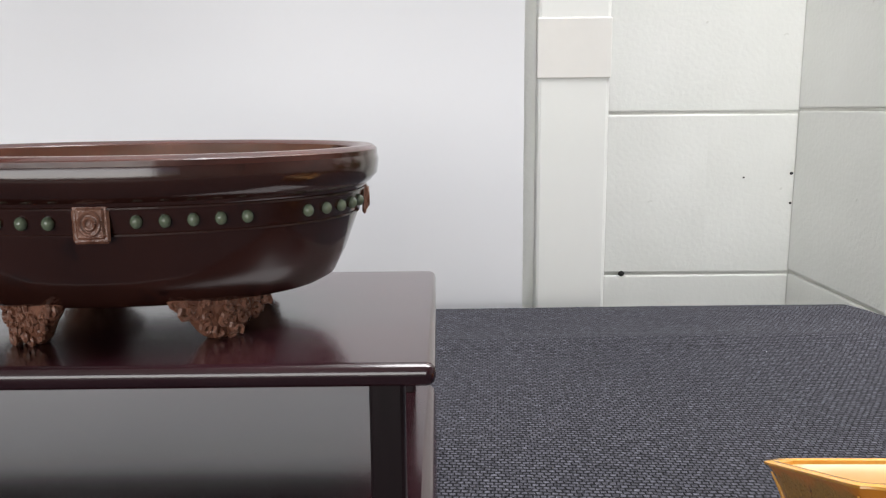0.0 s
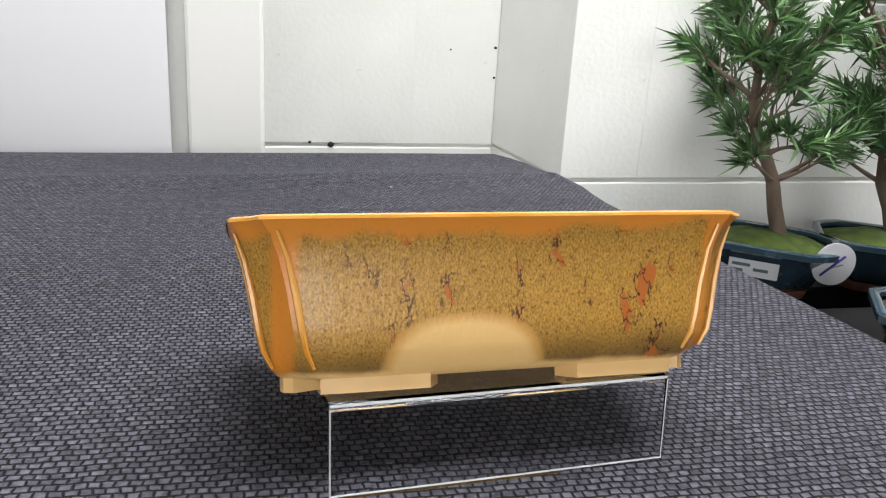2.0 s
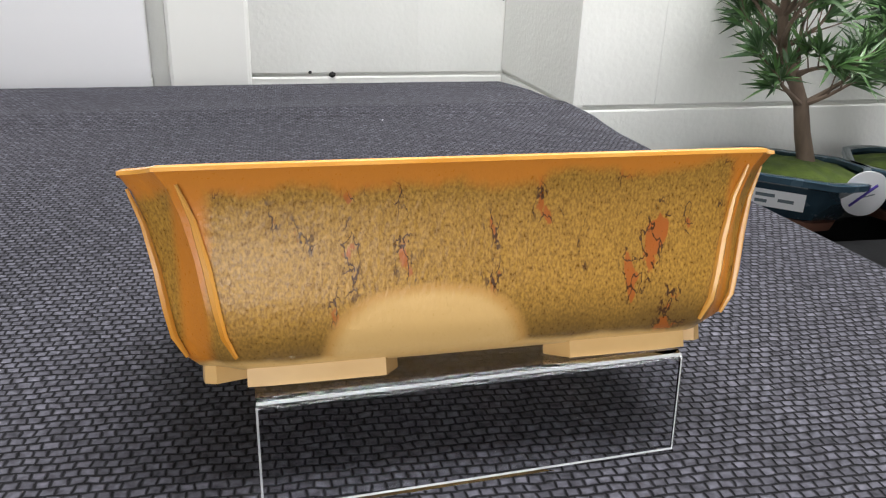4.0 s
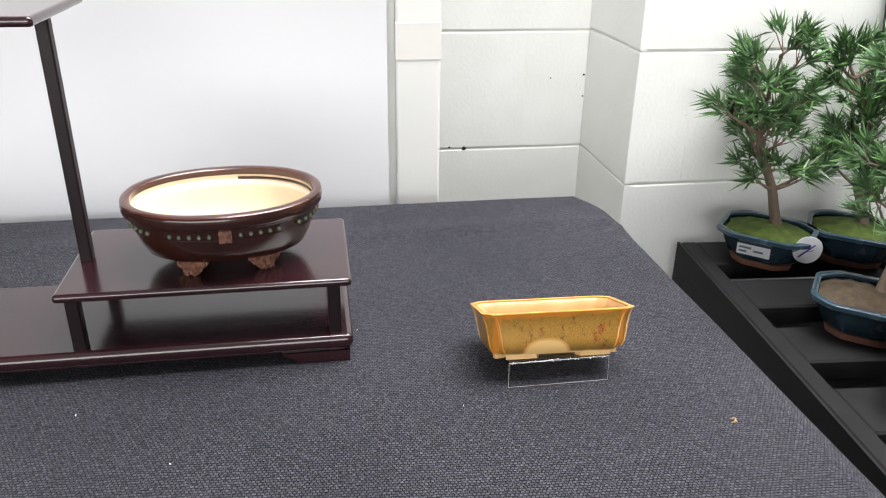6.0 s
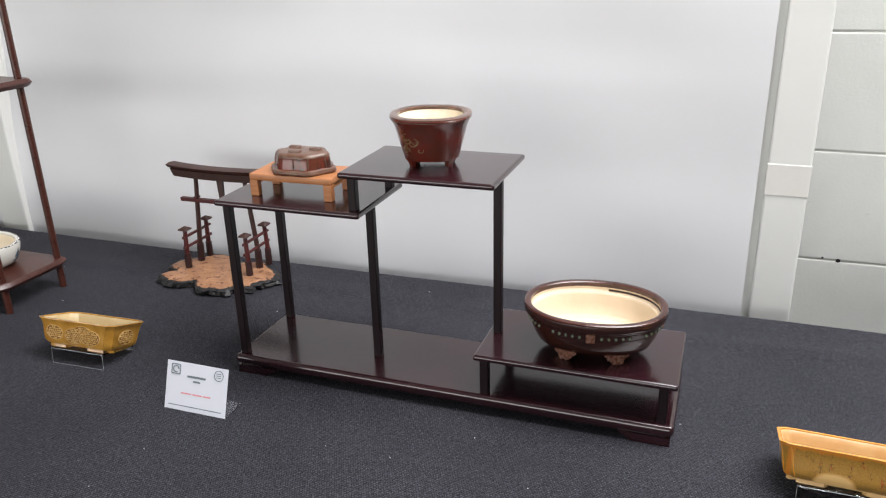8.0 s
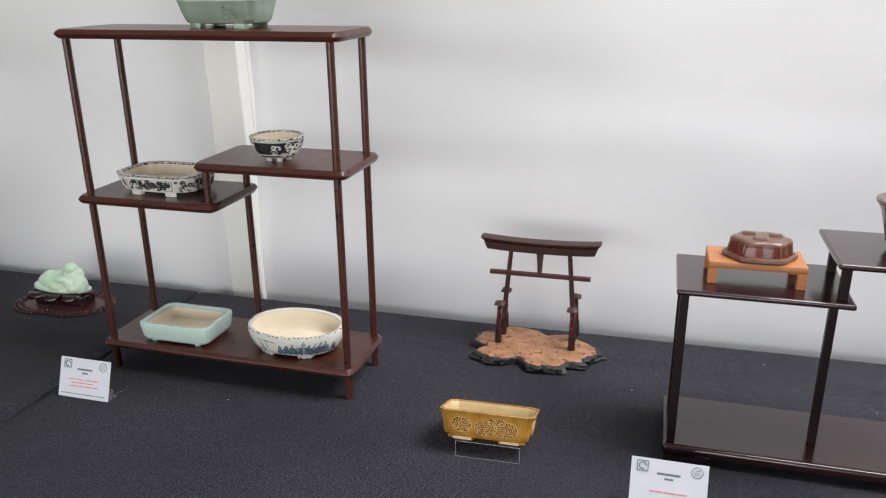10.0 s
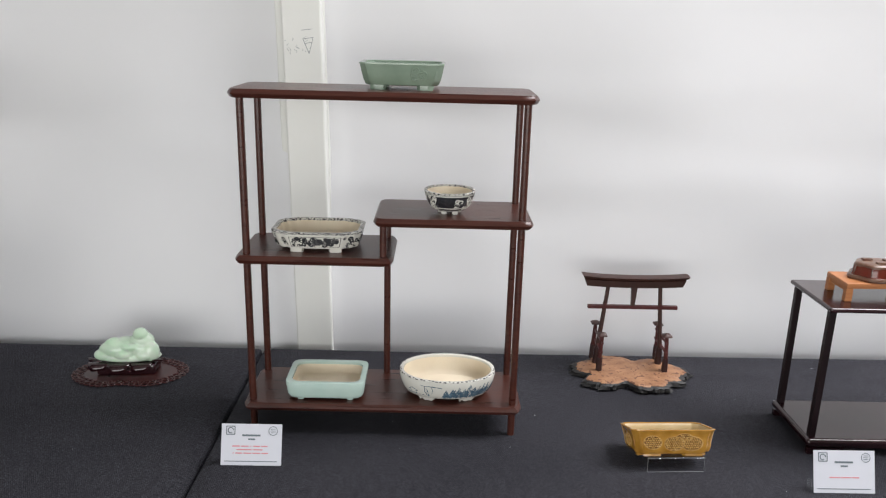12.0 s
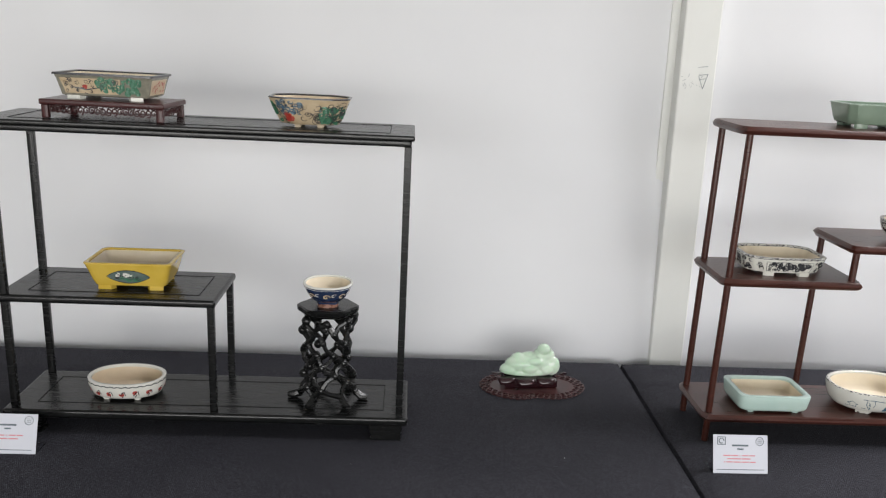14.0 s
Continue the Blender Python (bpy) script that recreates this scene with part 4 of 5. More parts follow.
part("top_beam", curved_beam(0.0925, 0.1635, 0.0165, 0.0062, 0.003, 0.006), TORII, t)
part("roof_ridge", curved_beam(0.0965, 0.1785, 0.0055, 0.0098, 0.0042, 0.003), TORII, t)

# -- rosewood stand with four shelves --
st = thing("display_stand", pose(0, 0, 0), "brown rosewood open display stand with round posts", "stand")
part("bottom_shelf", shelf(-1.6455, -1.2195, -0.6415, -0.5070, 0.0515, 0.0125, 0.004, 0.008), ROSEWOOD, st)
part("left_shelf", shelf(-1.6475, -1.4180, -0.6415, -0.5055, 0.2850, 0.0125, 0.004, 0.008), ROSEWOOD, st)
part("right_shelf", shelf(-1.4475, -1.2165, -0.6390, -0.5045, 0.3440, 0.0125, 0.004, 0.008), ROSEWOOD, st)
part("top_shelf", shelf(-1.6490, -1.2175, -0.6365, -0.5040, 0.5210, 0.0125, 0.004, 0.008), ROSEWOOD, st)
for x, y, z1 in ((-1.6315, -0.626, 0.511), (-1.6315, -0.5185, 0.511), (-1.2335, -0.626, 0.511), (-1.2335, -0.5185, 0.511), (-1.4335, -0.5185, 0.276)):
    part("post", rod(x, y, 0.0, z1, 0.0054, 12), ROSEWOOD, st)
for y in (-0.626, -0.5185):
    part("short_post", rod(-1.4330, y, 0.283, 0.336, 0.0054, 12), ROSEWOOD, st)


def pot_at(x, y, z, rz, label):
    return thing("bonsai_pot", pose(x, y, z, 0, 0, rz), label, "pot")


def four_feet(v, t, mat, us, z1, r=0.007, h=0.0):
    for u in us:
        p = v.at(u, z1, -0.007)
        part("foot", loft([[(p.x + x, p.y + y, z) for x, y in outline("rect", k, k * 0.8, 0.002, 20)] for z, k in ((0, r * 0.75), (z1 * 0.4, r * 0.85), (z1 + 0.002, r))], True, True), mat, t)


def scattered(v, seed, count, u0, u1, z0, z1, size, per, width):
    r = random.Random(seed)
    return [(scroll(r.uniform(0, 6.3), r.uniform(u0, u1), r.uniform(z0, z1), r.uniform(size * 0.5, size), per, r.uniform(0.5, 1.5), r.choice((-1, 1))), width * r.uniform(0.6, 1.3)) for _ in range(count)]


def ring_line(z, n=64):
    return [(i / n, z) for i in range(n + 1)]


# green celadon tray on the top shelf
t = pot_at(-1.4096, -0.565, 0.5212, -1, "sage green celadon rectangular pot with a relief roundel")
v = Vessel("notched", 0.060, 0.040, [(0.006, -0.011), (0.0075, -0.008), (0.014, -0.0052), (0.024, -0.0028), (0.034, -0.0008), (0.0365, 0.0)], wall=0.005, rim=0.0012, c=0.009, floor=0.01)
v.body(t, CELADON); v.rim_part(t, CELADON); v.inside(t, CELADON, "glazed inside")
feet_strip("foot", v, t, CELADON, [(0.085, 0.155), (-0.155, -0.085), (0.345, 0.415), (0.585, 0.655)], 0.0, 0.0085, 0.001, 0.007)
rel = bmesh.new()
for s in [scroll(k * 0.9, 0.062 + 0.018 * math.cos(k * 2.1), 0.022 + 0.005 * math.sin(k * 1.7), 0.007, 0.36, 1.0, (-1) ** k) for k in range(9)]:
    tube([v.at(u, z, 0.0005) for u, z in s], 0.0012, 6, rel)
part("relief_roundel", rel, CELADON, t, "raised coiled relief in the glaze")

# small black and white bowl
t = pot_at(-1.338, -0.588, 0.3442, 0, "small round white bowl pot with black brushed scrolls")
v = Vessel("oval", 0.0375, 0.0365, [(0.005, -0.019), (0.007, -0.0145), (0.012, -0.0085), (0.019, -0.0045), (0.026, -0.002), (0.032, -0.0008), (0.034, 0.0)], wall=0.004, rim=0.0012, floor=0.009)
v.body(t, WHITEGLAZE); v.rim_part(t, SPECKRIM, "speckled rim"); v.inside(t, PALECLAY)
four_feet(v, t, WHITEGLAZE, (0.1, 0.3, 0.5, 0.7, 0.9), 0.006, 0.005)
band = part("black_band", loft([[tuple(v.at(i / 96, z, 0.0003)) for i in range(96)] for z in (0.008, 0.013, 0.018, 0.023, 0.0265, 0.0298)]), BLACKINK, t, "black painted band")
part("pale_tendrils", drawn(v, scattered(v, 3, 95, 0, 1, 0.0105, 0.0275, 0.0065, 0.22, 0.0014), 0.0006), WHITEGLAZE, band, "pale scrolling tendrils")
part("black_lines", drawn(v, [(ring_line(0.0318), 0.0008), (ring_line(0.0066), 0.0008)]), BLACKINK, t)

# black and white lobed tray
t = pot_at(-1.533, -0.574, 0.2852, 0, "white lobed tray pot with black brushed panels")
v = Vessel("bracket", 0.066, 0.047, [(0.005, -0.009), (0.006, -0.006), (0.012, -0.0035), (0.022, -0.001), (0.030, 0.001)], wall=0.0062, rim=0.0014, c=0.0165, floor=0.009, n=128)
v.body(t, WHITEGLAZE); v.rim_part(t, SPECKRIM, "speckled grey rim"); v.inside(t, PALECLAY)
feet_strip("foot", v, t, WHITEGLAZE, [(0.06, 0.11), (-0.11, -0.06), (0.39, 0.44), (0.56, 0.61)], 0.0, 0.0075, 0.001, 0.006)
lines = scattered(v, 5, 70, -0.085, 0.085, 0.011, 0.022, 0.0045, 0.37, 0.0022) + scattered(v, 6, 50, 0.11, 0.39, 0.010, 0.025, 0.005, 0.37, 0.0022) + scattered(v, 7, 50, 0.61, 0.89, 0.010, 0.025, 0.005, 0.37, 0.0022)
lines += [([(-0.095, 0.0245), (0.095, 0.0245)], 0.0008), ([(-0.095, 0.009), (0.095, 0.009)], 0.0008), ([(-0.095, 0.009), (-0.095, 0.0245)], 0.001), ([(0.095, 0.009), (0.095, 0.0245)], 0.001)]
lines += [([(k / 70, 0.0292 + 0.0006 * (-1) ** k), ((k + 0.8) / 70, 0.0292 - 0.0006 * (-1) ** k)], 0.0013) for k in range(70)]
part("black_brushwork", drawn(v, lines), BLACKINK, t, "black brushed leaves and key pattern")

# aqua tray
t = pot_at(-1.5215, -0.588, 0.0517, 0, "pale aqua celadon rectangular tray pot")
v = Vessel("eight", 0.0605, 0.044, [(0.0035, -0.006), (0.005, -0.0035), (0.010, -0.0015), (0.020, -0.0004), (0.028, 0.0005), (0.0298, 0.0)], wall=0.008, rim=0.0016, c=0.0095, floor=0.009)
v.body(t, AQUA); v.rim_part(t, AQUA, drop=0.0005); v.inside(t, PALECLAY)
four_feet(v, t, AQUA, (0.125, 0.375, 0.625, 0.875), 0.0045, 0.006)

# oval blue and white
t = pot_at(-1.3340, -0.582, 0.0517, 0, "oval white pot with a blue painted landscape")
v = Vessel("oval", 0.0755, 0.056, [(0.0055, -0.0135), (0.0075, -0.0095), (0.015, -0.005), (0.025, -0.0015), (0.034, 0.0), (0.038, -0.0008)], wall=0.0055, rim=0.0014, floor=0.009)
v.body(t, WHITEGLAZE); v.rim_part(t, WHITEGLAZE); v.inside(t, PALECLAY)
for u0 in (0.06, -0.13, 0.37, 0.56):
    foot = bmesh.new()
    rows = []
    for i in range(13):
        f = i / 12
        u = u0 + 0.07 * f
        low = 0.0032 * abs(math.sin(2.5 * math.pi * f)) ** 2 * (0.3 if 0.2 < f < 0.8 else 1)
        rows.append([foot.verts.new(p) for p in (v.at(u, 0.0085, -0.0008), v.at(u, 0.0085, -0.007), v.at(u, low, -0.006), v.at(u, low, -0.0006))])
    for a, b in zip(rows, rows[1:]):
        for k in range(4):
            foot.faces.new((a[k], a[(k + 1) % 4], b[(k + 1) % 4], b[k]))
    foot.faces.new(rows[0][::-1])
    foot.faces.new(rows[-1])
    part("foot", foot, WHITEGLAZE, t)
rg = random.Random(21)
# brushed hills: nested peaks and hatching, with tufts of trees and a pavilion
for uc, w, h in ((-0.005, 0.016, 0.011), (0.02, 0.02, 0.012), (0.045, 0.022, 0.014), (0.065, 0.018, 0.012), (0.105, 0.02, 0.013), (0.145, 0.02, 0.015), (0.085, 0.026, 0.017), (0.125, 0.02, 0.013), (0.165, 0.022, 0.015), (0.2, 0.018, 0.012), (0.3, 0.03, 0.014), (0.42, 0.03, 0.015), (0.55, 0.03, 0.014), (0.68, 0.03, 0.015)):
    lines = []
    h = 1.35 * h
    for k in range(5):
        q = 1 - 0.19 * k
        lines.append(([(uc - w * q, 0.011), (uc - 0.45 * w * q, 0.011 + 0.55 * h * q + rg.uniform(-0.001, 0.001)), (uc + rg.uniform(-0.002, 0.002), 0.011 + h * q), (uc + 0.5 * w * q, 0.011 + 0.5 * h * q), (uc + w * q, 0.011)], 0.0017))
    for k in range(9):
        u = uc + rg.uniform(-0.8, 0.8) * w
        z = 0.011 + h * (1 - abs(u - uc) / w) * rg.uniform(0.2, 0.9)
        lines.append(([(u, z), (u + 0.004, z - 0.002), (u + 0.006, z - 0.004)], 0.0016))
    part("painted_hill", drawn(v, lines), BLUEINK, t, "blue-grey brushed hill")
for uc in (0.018, 0.028, 0.105, 0.148, -0.075):
    lines = [([(uc + rg.uniform(-0.007, 0.007), 0.012 + k * 0.0017), (uc + rg.uniform(-0.004, 0.004), 0.0128 + k * 0.0017)], 0.0017) for k in range(9)]
    part("painted_tree", drawn(v, lines, 0.0006), BLUEINK, t, "blue-grey brushed tree")
lines = [([(-0.17, 0.013), (-0.135, 0.0135), (-0.09, 0.0125)], 0.001), ([(-0.16, 0.0185), (-0.14, 0.023), (-0.118, 0.0185), (-0.16, 0.0185)], 0.0012), ([(-0.15, 0.018), (-0.15, 0.0135)], 0.0009), ([(-0.127, 0.018), (-0.127, 0.0135)], 0.0009)]
part("painted_pavilion", drawn(v, lines), BLUEINK, t, "blue-grey brushed pavilion")
lines = [([(-0.1, 0.03), (-0.06, 0.0305), (-0.02, 0.029)], 0.0013), ([(-0.085, 0.03), (-0.088, 0.021), (-0.08, 0.014)], 0.0012), ([(-0.06, 0.03), (-0.055, 0.024), (-0.06, 0.017)], 0.001)]
part("painted_branch", drawn(v, lines), BLUEINK, t, "blue-grey brushed branch")
marks = bmesh.new()
for k in range(64):
    u0, n = k / 64 + rg.uniform(0, 0.004), rg.uniform(0.006, 0.0125)
    d = rg.uniform(-0.0022, 0.0004)
    tube([v.at(u0 + n * f, 0.038, d + 0.0003 * f) + Vector((0, 0, 0.0011)) for f in (0, 0.5, 1)], [0.0006, rg.uniform(0.0009, 0.0014), 0.0005], 5, marks)
part("rim_marks", marks, BLACKINK, t, "dark brushed marks along the rim")

# -- jade figure, its base and the lacework mat --
t = thing("lace_mat", pose(-1.894, -0.440, 0, 0, 0, 4) @ Matrix.Diagonal((1.0, 1.15, 1, 1)), "dark red lobed mat with a pierced lacework border", "mat")
def mat_ring(z, g):
    out = []
    for i in range(100):
        a = -math.pi / 2 + 2 * math.pi * i / 100
        r = 1 - 0.2 * math.exp(-((math.sin(a / 2 + math.pi / 4)) / 0.16) ** 2) + 0.04 * math.cos(2 * a)
        out.append(((0.094 + g) * r * math.cos(a), (0.056 + g) * r * math.sin(a), z))
    return out
part("centre", loft([mat_ring(0.0002, -0.014), mat_ring(0.003, -0.014), mat_ring(0.003, -0.024)], True, True), REDWOOD, t)
lace = bmesh.new()
for g, ph in ((-0.0115, 0), (-0.0035, 1)):
    pts = even([(x, y) for x, y, _ in mat_ring(0, g)], 84)
    for k in range(42):
        p = pts[(2 * k + ph) % 84]
        tube([(p[0] + 0.0055 * math.cos(a), p[1] + 0.0046 * math.sin(a), 0.003) for a in (j * math.pi / 5 for j in range(11))], 0.0014, 5, lace, caps=False)
part("lace_border", lace, REDWOOD, t, "pierced loops of the border")
t = thing("carved_stand", pose(-1.899, -0.433, 0.0032, 0, 0, 5) @ Matrix.Diagonal((1, 1, 0.85, 1)), "dark rosewood carved stand with turned-down petals", "stand")
part("block", box(-0.05, 0.05, -0.02, 0.022, 0.0, 0.0215, 0.003), LACQUER, t)
for x, y, w, flare, drop in ((-0.047, -0.016, 0.019, 0.012, 0.013), (-0.012, -0.021, 0.02, 0.014, 0.015), (0.026, -0.02, 0.019, 0.013, 0.014), (0.055, -0.006, 0.016, 0.009, -0.006), (-0.058, 0.004, 0.014, 0.008, 0.004)):
    pb = bmesh.new()
    rows = []
    for j in range(6):
        f = j / 5
        rows.append([pb.verts.new((x + w * s * (1 - 0.35 * f * f), y + 0.004 - flare * math.sin(f * 1.6) + 0.002 * s * s, 0.0245 - drop * f * f + 0.0025 * s * f)) for s in (-1, -0.5, 0, 0.5, 1)])
    for a, b in zip(rows, rows[1:]):
        for i in range(4):
            pb.faces.new((a[i], a[i + 1], b[i + 1], b[i]))
    ob = part("petal", pb, LACQUER, t)
    so = ob.modifiers.new("thick", "SOLIDIFY")
    so.thickness = 0.002
figure = bmesh.new()
for c, s in (((0, 0, 0.010), (0.06, 0.022, 0.013)), ((-0.012, -0.002, 0.026), (0.038, 0.019, 0.022)), ((0.014, 0, 0.028), (0.034, 0.019, 0.022)), ((0.026, 0.001, 0.044), (0.022, 0.015, 0.02)), ((0.025, -0.002, 0.0605), (0.0135, 0.013, 0.0135)),
             ((-0.04, -0.004, 0.015), (0.019, 0.015, 0.013)), ((0.042, -0.006, 0.022), (0.016, 0.012, 0.024)), ((-0.004, -0.016, 0.02), (0.016, 0.009, 0.011)), ((-0.023, 0.0, 0.038), (0.016, 0.013, 0.013)),
             ((0.006, -0.012, 0.036), (0.017, 0.01, 0.009)), ((0.03, -0.015, 0.016), (0.013, 0.008, 0.011)), ((0.0, 0.001, 0.043), (0.02, 0.012, 0.01))):
    made = bmesh.ops.create_icosphere(figure, subdivisions=3, radius=1)["verts"]
    bmesh.ops.transform(figure, matrix=Matrix.Translation(c) @ Matrix.Diagonal((*s, 1)), verts=made)
fig = solid("jade_ornament", figure, JADE, "pale green polished jade ornament on a carved base", "ornament", m=pose(-1.9, -0.430, 0.0225, 0, 0, 5) @ Matrix.Diagonal((0.98, 1, 0.82, 1)))
rm = fig.modifiers.new("blend", "REMESH")
rm.mode, rm.voxel_size, rm.use_smooth_shade = "VOXEL", 0.0016, True
sm = fig.modifiers.new("soften", "SMOOTH")
sm.iterations, sm.factor = 6, 0.6

# -- black stand --
st = thing("display_stand", pose(0, 0, 0), "black stained wood open display stand with panelled shelves", "stand")
part("base_board", shelf(-2.757, -2.1285, -0.657, -0.509, 0.0395, 0.014, 0.004), BLACKWOOD, st)
part("middle_shelf", shelf(-2.755, -2.4275, -0.650, -0.500, 0.2245, 0.012, 0.004), BLACKWOOD, st)
part("top_board", shelf(-2.762, -2.1330, -0.651, -0.499, 0.4870, 0.008, 0.0025), BLACKWOOD, st)
part("top_moulding", box(-2.757, -2.1375, -0.6465, -0.5035, 0.470, 0.480, 0.003, 3), BLACKWOOD, st)
for x, y, z1 in ((-2.7425, -0.641, 0.471), (-2.7425, -0.513, 0.471), (-2.1425, -0.641, 0.471), (-2.1425, -0.513, 0.471), (-2.4355, -0.641, 0.214), (-2.4355, -0.513, 0.214)):
    part("post", sq_post(x, y, 0.0385, z1, 0.0054, 0.0018), BLACKWOOD, st)
for x in (-2.725, -2.163):
    for y in (-0.642, -0.523):
        part("foot", loft([[(x + a, y + b, z) for a, b in outline("rect", w, 0.012, 0.003, 24)] for z, w in ((0, 0.026), (0.006, 0.0235), (0.016, 0.0265), (0.026, 0.027))], True, True), BLACKWOOD, st)
for x0, x1, y0, y1, z in ((-2.715, -2.168, -0.628, -0.535, 0.0397), (-2.715, -2.457, -0.624, -0.528, 0.2247), (-2.72, -2.17, -0.625, -0.525, 0.4872)):
    gr = bmesh.new()
    for a, b in (((x0, y0), (x1, y0)), ((x1, y0), (x1, y1)), ((x1, y1), (x0, y1)), ((x0, y1), (x0, y0))):
        tube([(*a, z), (*b, z)], 0.0006, 4, gr)
    part("panel_line", gr, PLASTIC, st, "fine line framing the inset panel")

# painted rectangular pot on its carved plinth
t = thing("carved_plinth", pose(-2.584, -0.577, 0.4872, 0, 0, -3) @ Matrix.Diagonal((0.835, 0.85, 1, 1)), "dark red carved wooden plinth with pierced scrollwork", "stand")
part("top", box(-0.108, 0.108, -0.058, 0.058, 0.0195, 0.0275, 0.002), REDWOOD, t)
for sx in (-1, 1):
    for sy in (-1, 1):
        part("leg", box(sx * 0.0995 - 0.006, sx * 0.0995 + 0.006, sy * 0.0505 - 0.005, sy * 0.0505 + 0.005, 0, 0.0195, 0.0015), REDWOOD, t)
for sy in (-1, 1):
    fr = bmesh.new()
    rg = random.Random(40 + sy)
    for k in range(19):
        x = -0.088 + 0.0098 * k
        tube([(x + 0.0062 * (1 - i / 14) * math.cos(i * 0.75 + k), sy * 0.0505, 0.0125 + 0.0062 * (1 - i / 14) * math.sin(i * 0.75 + k)) for i in range(12)], 0.0013, 5, fr)
    part("pierced_apron", fr, REDWOOD, t)
for sx in (-1, 1):
    fr = bmesh.new()
    for k in range(9):
        y = -0.04 + 0.01 * k
        tube([(sx * 0.0995, y + 0.006 * (1 - i / 14) * math.cos(i * 0.75 + k), 0.0125 + 0.0062 * (1 - i / 14) * math.sin(i * 0.75 + k)) for i in range(12)], 0.0013, 5, fr)
    part("pierced_apron", fr, REDWOOD, t)
t = pot_at(-2.584, -0.577, 0.5149, -3, "rectangular pot painted with a dark green lakeside scene")
v = Vessel("rect", 0.0715, 0.0415, [(0.005, -0.011), (0.0065, -0.008), (0.018, -0.0055), (0.030, -0.0025), (0.0355, -0.0005), (0.037, 0.0012)], wall=0.005, rim=0.0012, c=0.004, floor=0.009)
v.body(t, PANELGREY); v.rim_part(t, BLACKINK, "dark rim line", drop=0.002); v.inside(t, PALECLAY)
feet_strip("foot", v, t, WHITEGLAZE, [(0.1, 0.15), (-0.15, -0.1), (0.35, 0.4), (0.6, 0.65)], 0.0, 0.0075, 0.001, 0.007)
pan = bmesh.new()
for u0, u1 in ((-0.145, 0.06), (0.175, 0.315)):
    rows = [[pan.verts.new(v.at(u0 + (u1 - u0) * i / 30, 0.009 + 0.022 * k / 3, 0.0003)) for k in range(4)] for i in range(31)]
    for a, b in zip(rows, rows[1:]):
        for k in range(3):
            pan.faces.new((a[k], b[k], b[k + 1], a[k + 1]))
part("painted_panel", pan, BEIGEINK, t, "pale beige painted panel")
part("green_foliage", drawn(v, scattered(v, 51, 60, -0.02, 0.13, 0.011, 0.03, 0.006, 0.48, 0.003), 0.0006), GREENINK, t)
part("dark_reeds", drawn(v, scattered(v, 52, 40, -0.14, 0.05, 0.010, 0.029, 0.005, 0.48, 0.0009) + [([(-0.11 + 0.012 * i, 0.0145 + 0.0009 * abs(i - 4)) for i in range(9)], 0.0018)], 0.0008), BLACKINK, t)
part("red_dabs", drawn(v, scattered(v, 53, 5, -0.075, -0.06, 0.017, 0.023, 0.003, 0.48, 0.002) + scattered(v, 54, 20, 0.19, 0.3, 0.012, 0.028, 0.004, 0.48, 0.0014), 0.001), REDINK, t)

# octagonal painted pot
t = pot_at(-2.2920, -0.578, 0.4872, 0, "flared pot painted with green and beige leaves")
v = Vessel("eight", 0.060, 0.042, [(0.004, -0.019), (0.006, -0.016), (0.016, -0.011), (0.03, -0.0055), (0.041, -0.001), (0.0435, 0.0)], wall=0.004, rim=0.0012, c=0.022, floor=0.008)
v.body(t, BEIGEINK); v.rim_part(t, BLACKINK, "dark rim line"); v.inside(t, CREAM)
four_feet(v, t, CREAM, (0.09, 0.41, 0.59, 0.91), 0.005, 0.006)
part("green_leaves", drawn(v, scattered(v, 61, 34, 0.06, 0.2, 0.008, 0.03, 0.008, 0.33, 0.004) + scattered(v, 62, 40, 0.25, 0.75, 0.008, 0.036, 0.007, 0.33, 0.0035) + scattered(v, 65, 14, -0.22, -0.16, 0.01, 0.038, 0.007, 0.33, 0.004)), GREENINK, t)
part("blue_ground", drawn(v, scattered(v, 63, 26, -0.15, -0.03, 0.022, 0.038, 0.006, 0.33, 0.0026)), BLUEINK, t)
part("red_bloom", drawn(v, scattered(v, 64, 12, -0.12, -0.085, 0.011, 0.02, 0.005, 0.33, 0.0034), 0.0006), REDINK, t)
part("dark_outlines", drawn(v, scattered(v, 66, 46, -0.2, 0.2, 0.008, 0.036, 0.01, 0.33, 0.0009) + scattered(v, 67, 30, 0.02, 0.2, 0.008, 0.03, 0.006, 0.33, 0.001), 0.0008), BLACKINK, t)

# yellow pot
t = pot_at(-2.5665, -0.577, 0.2247, 1, "bright yellow rectangular pot with a painted leaf panel")
v = Vessel("rect", 0.066, 0.046, [(0.006, -0.016), (0.0075, -0.0125), (0.016, -0.009), (0.03, -0.005), (0.043, -0.001), (0.045, 0.0)], wall=0.0055, rim=0.0014, c=0.008, floor=0.01)
v.body(t, YELLOW); v.rim_part(t, YELLOW); v.inside(t, PALECLAY)
feet_strip("foot", v, t, YELLOW, [(0.09, 0.155), (-0.155, -0.09), (0.345, 0.41), (0.59, 0.655)], 0.0, 0.0085, 0.001, 0.008)
pan = bmesh.new()
rows = []
for i in range(25):
    f = i / 24
    h = 0.0105 * math.sin(math.pi * f) ** 0.8 + 0.0004
    rows.append([pan.verts.new(v.at(-0.082 + 0.164 * f, 0.0235 + h * k / 3, 0.0004)) for k in range(-3, 4)])
for a, b in zip(rows, rows[1:]):
    for k in range(6):
        pan.faces.new((a[k], b[k], b[k + 1], a[k + 1]))
part("leaf_panel", pan, TEALINK, t, "grey-green leaf-shaped painted panel")
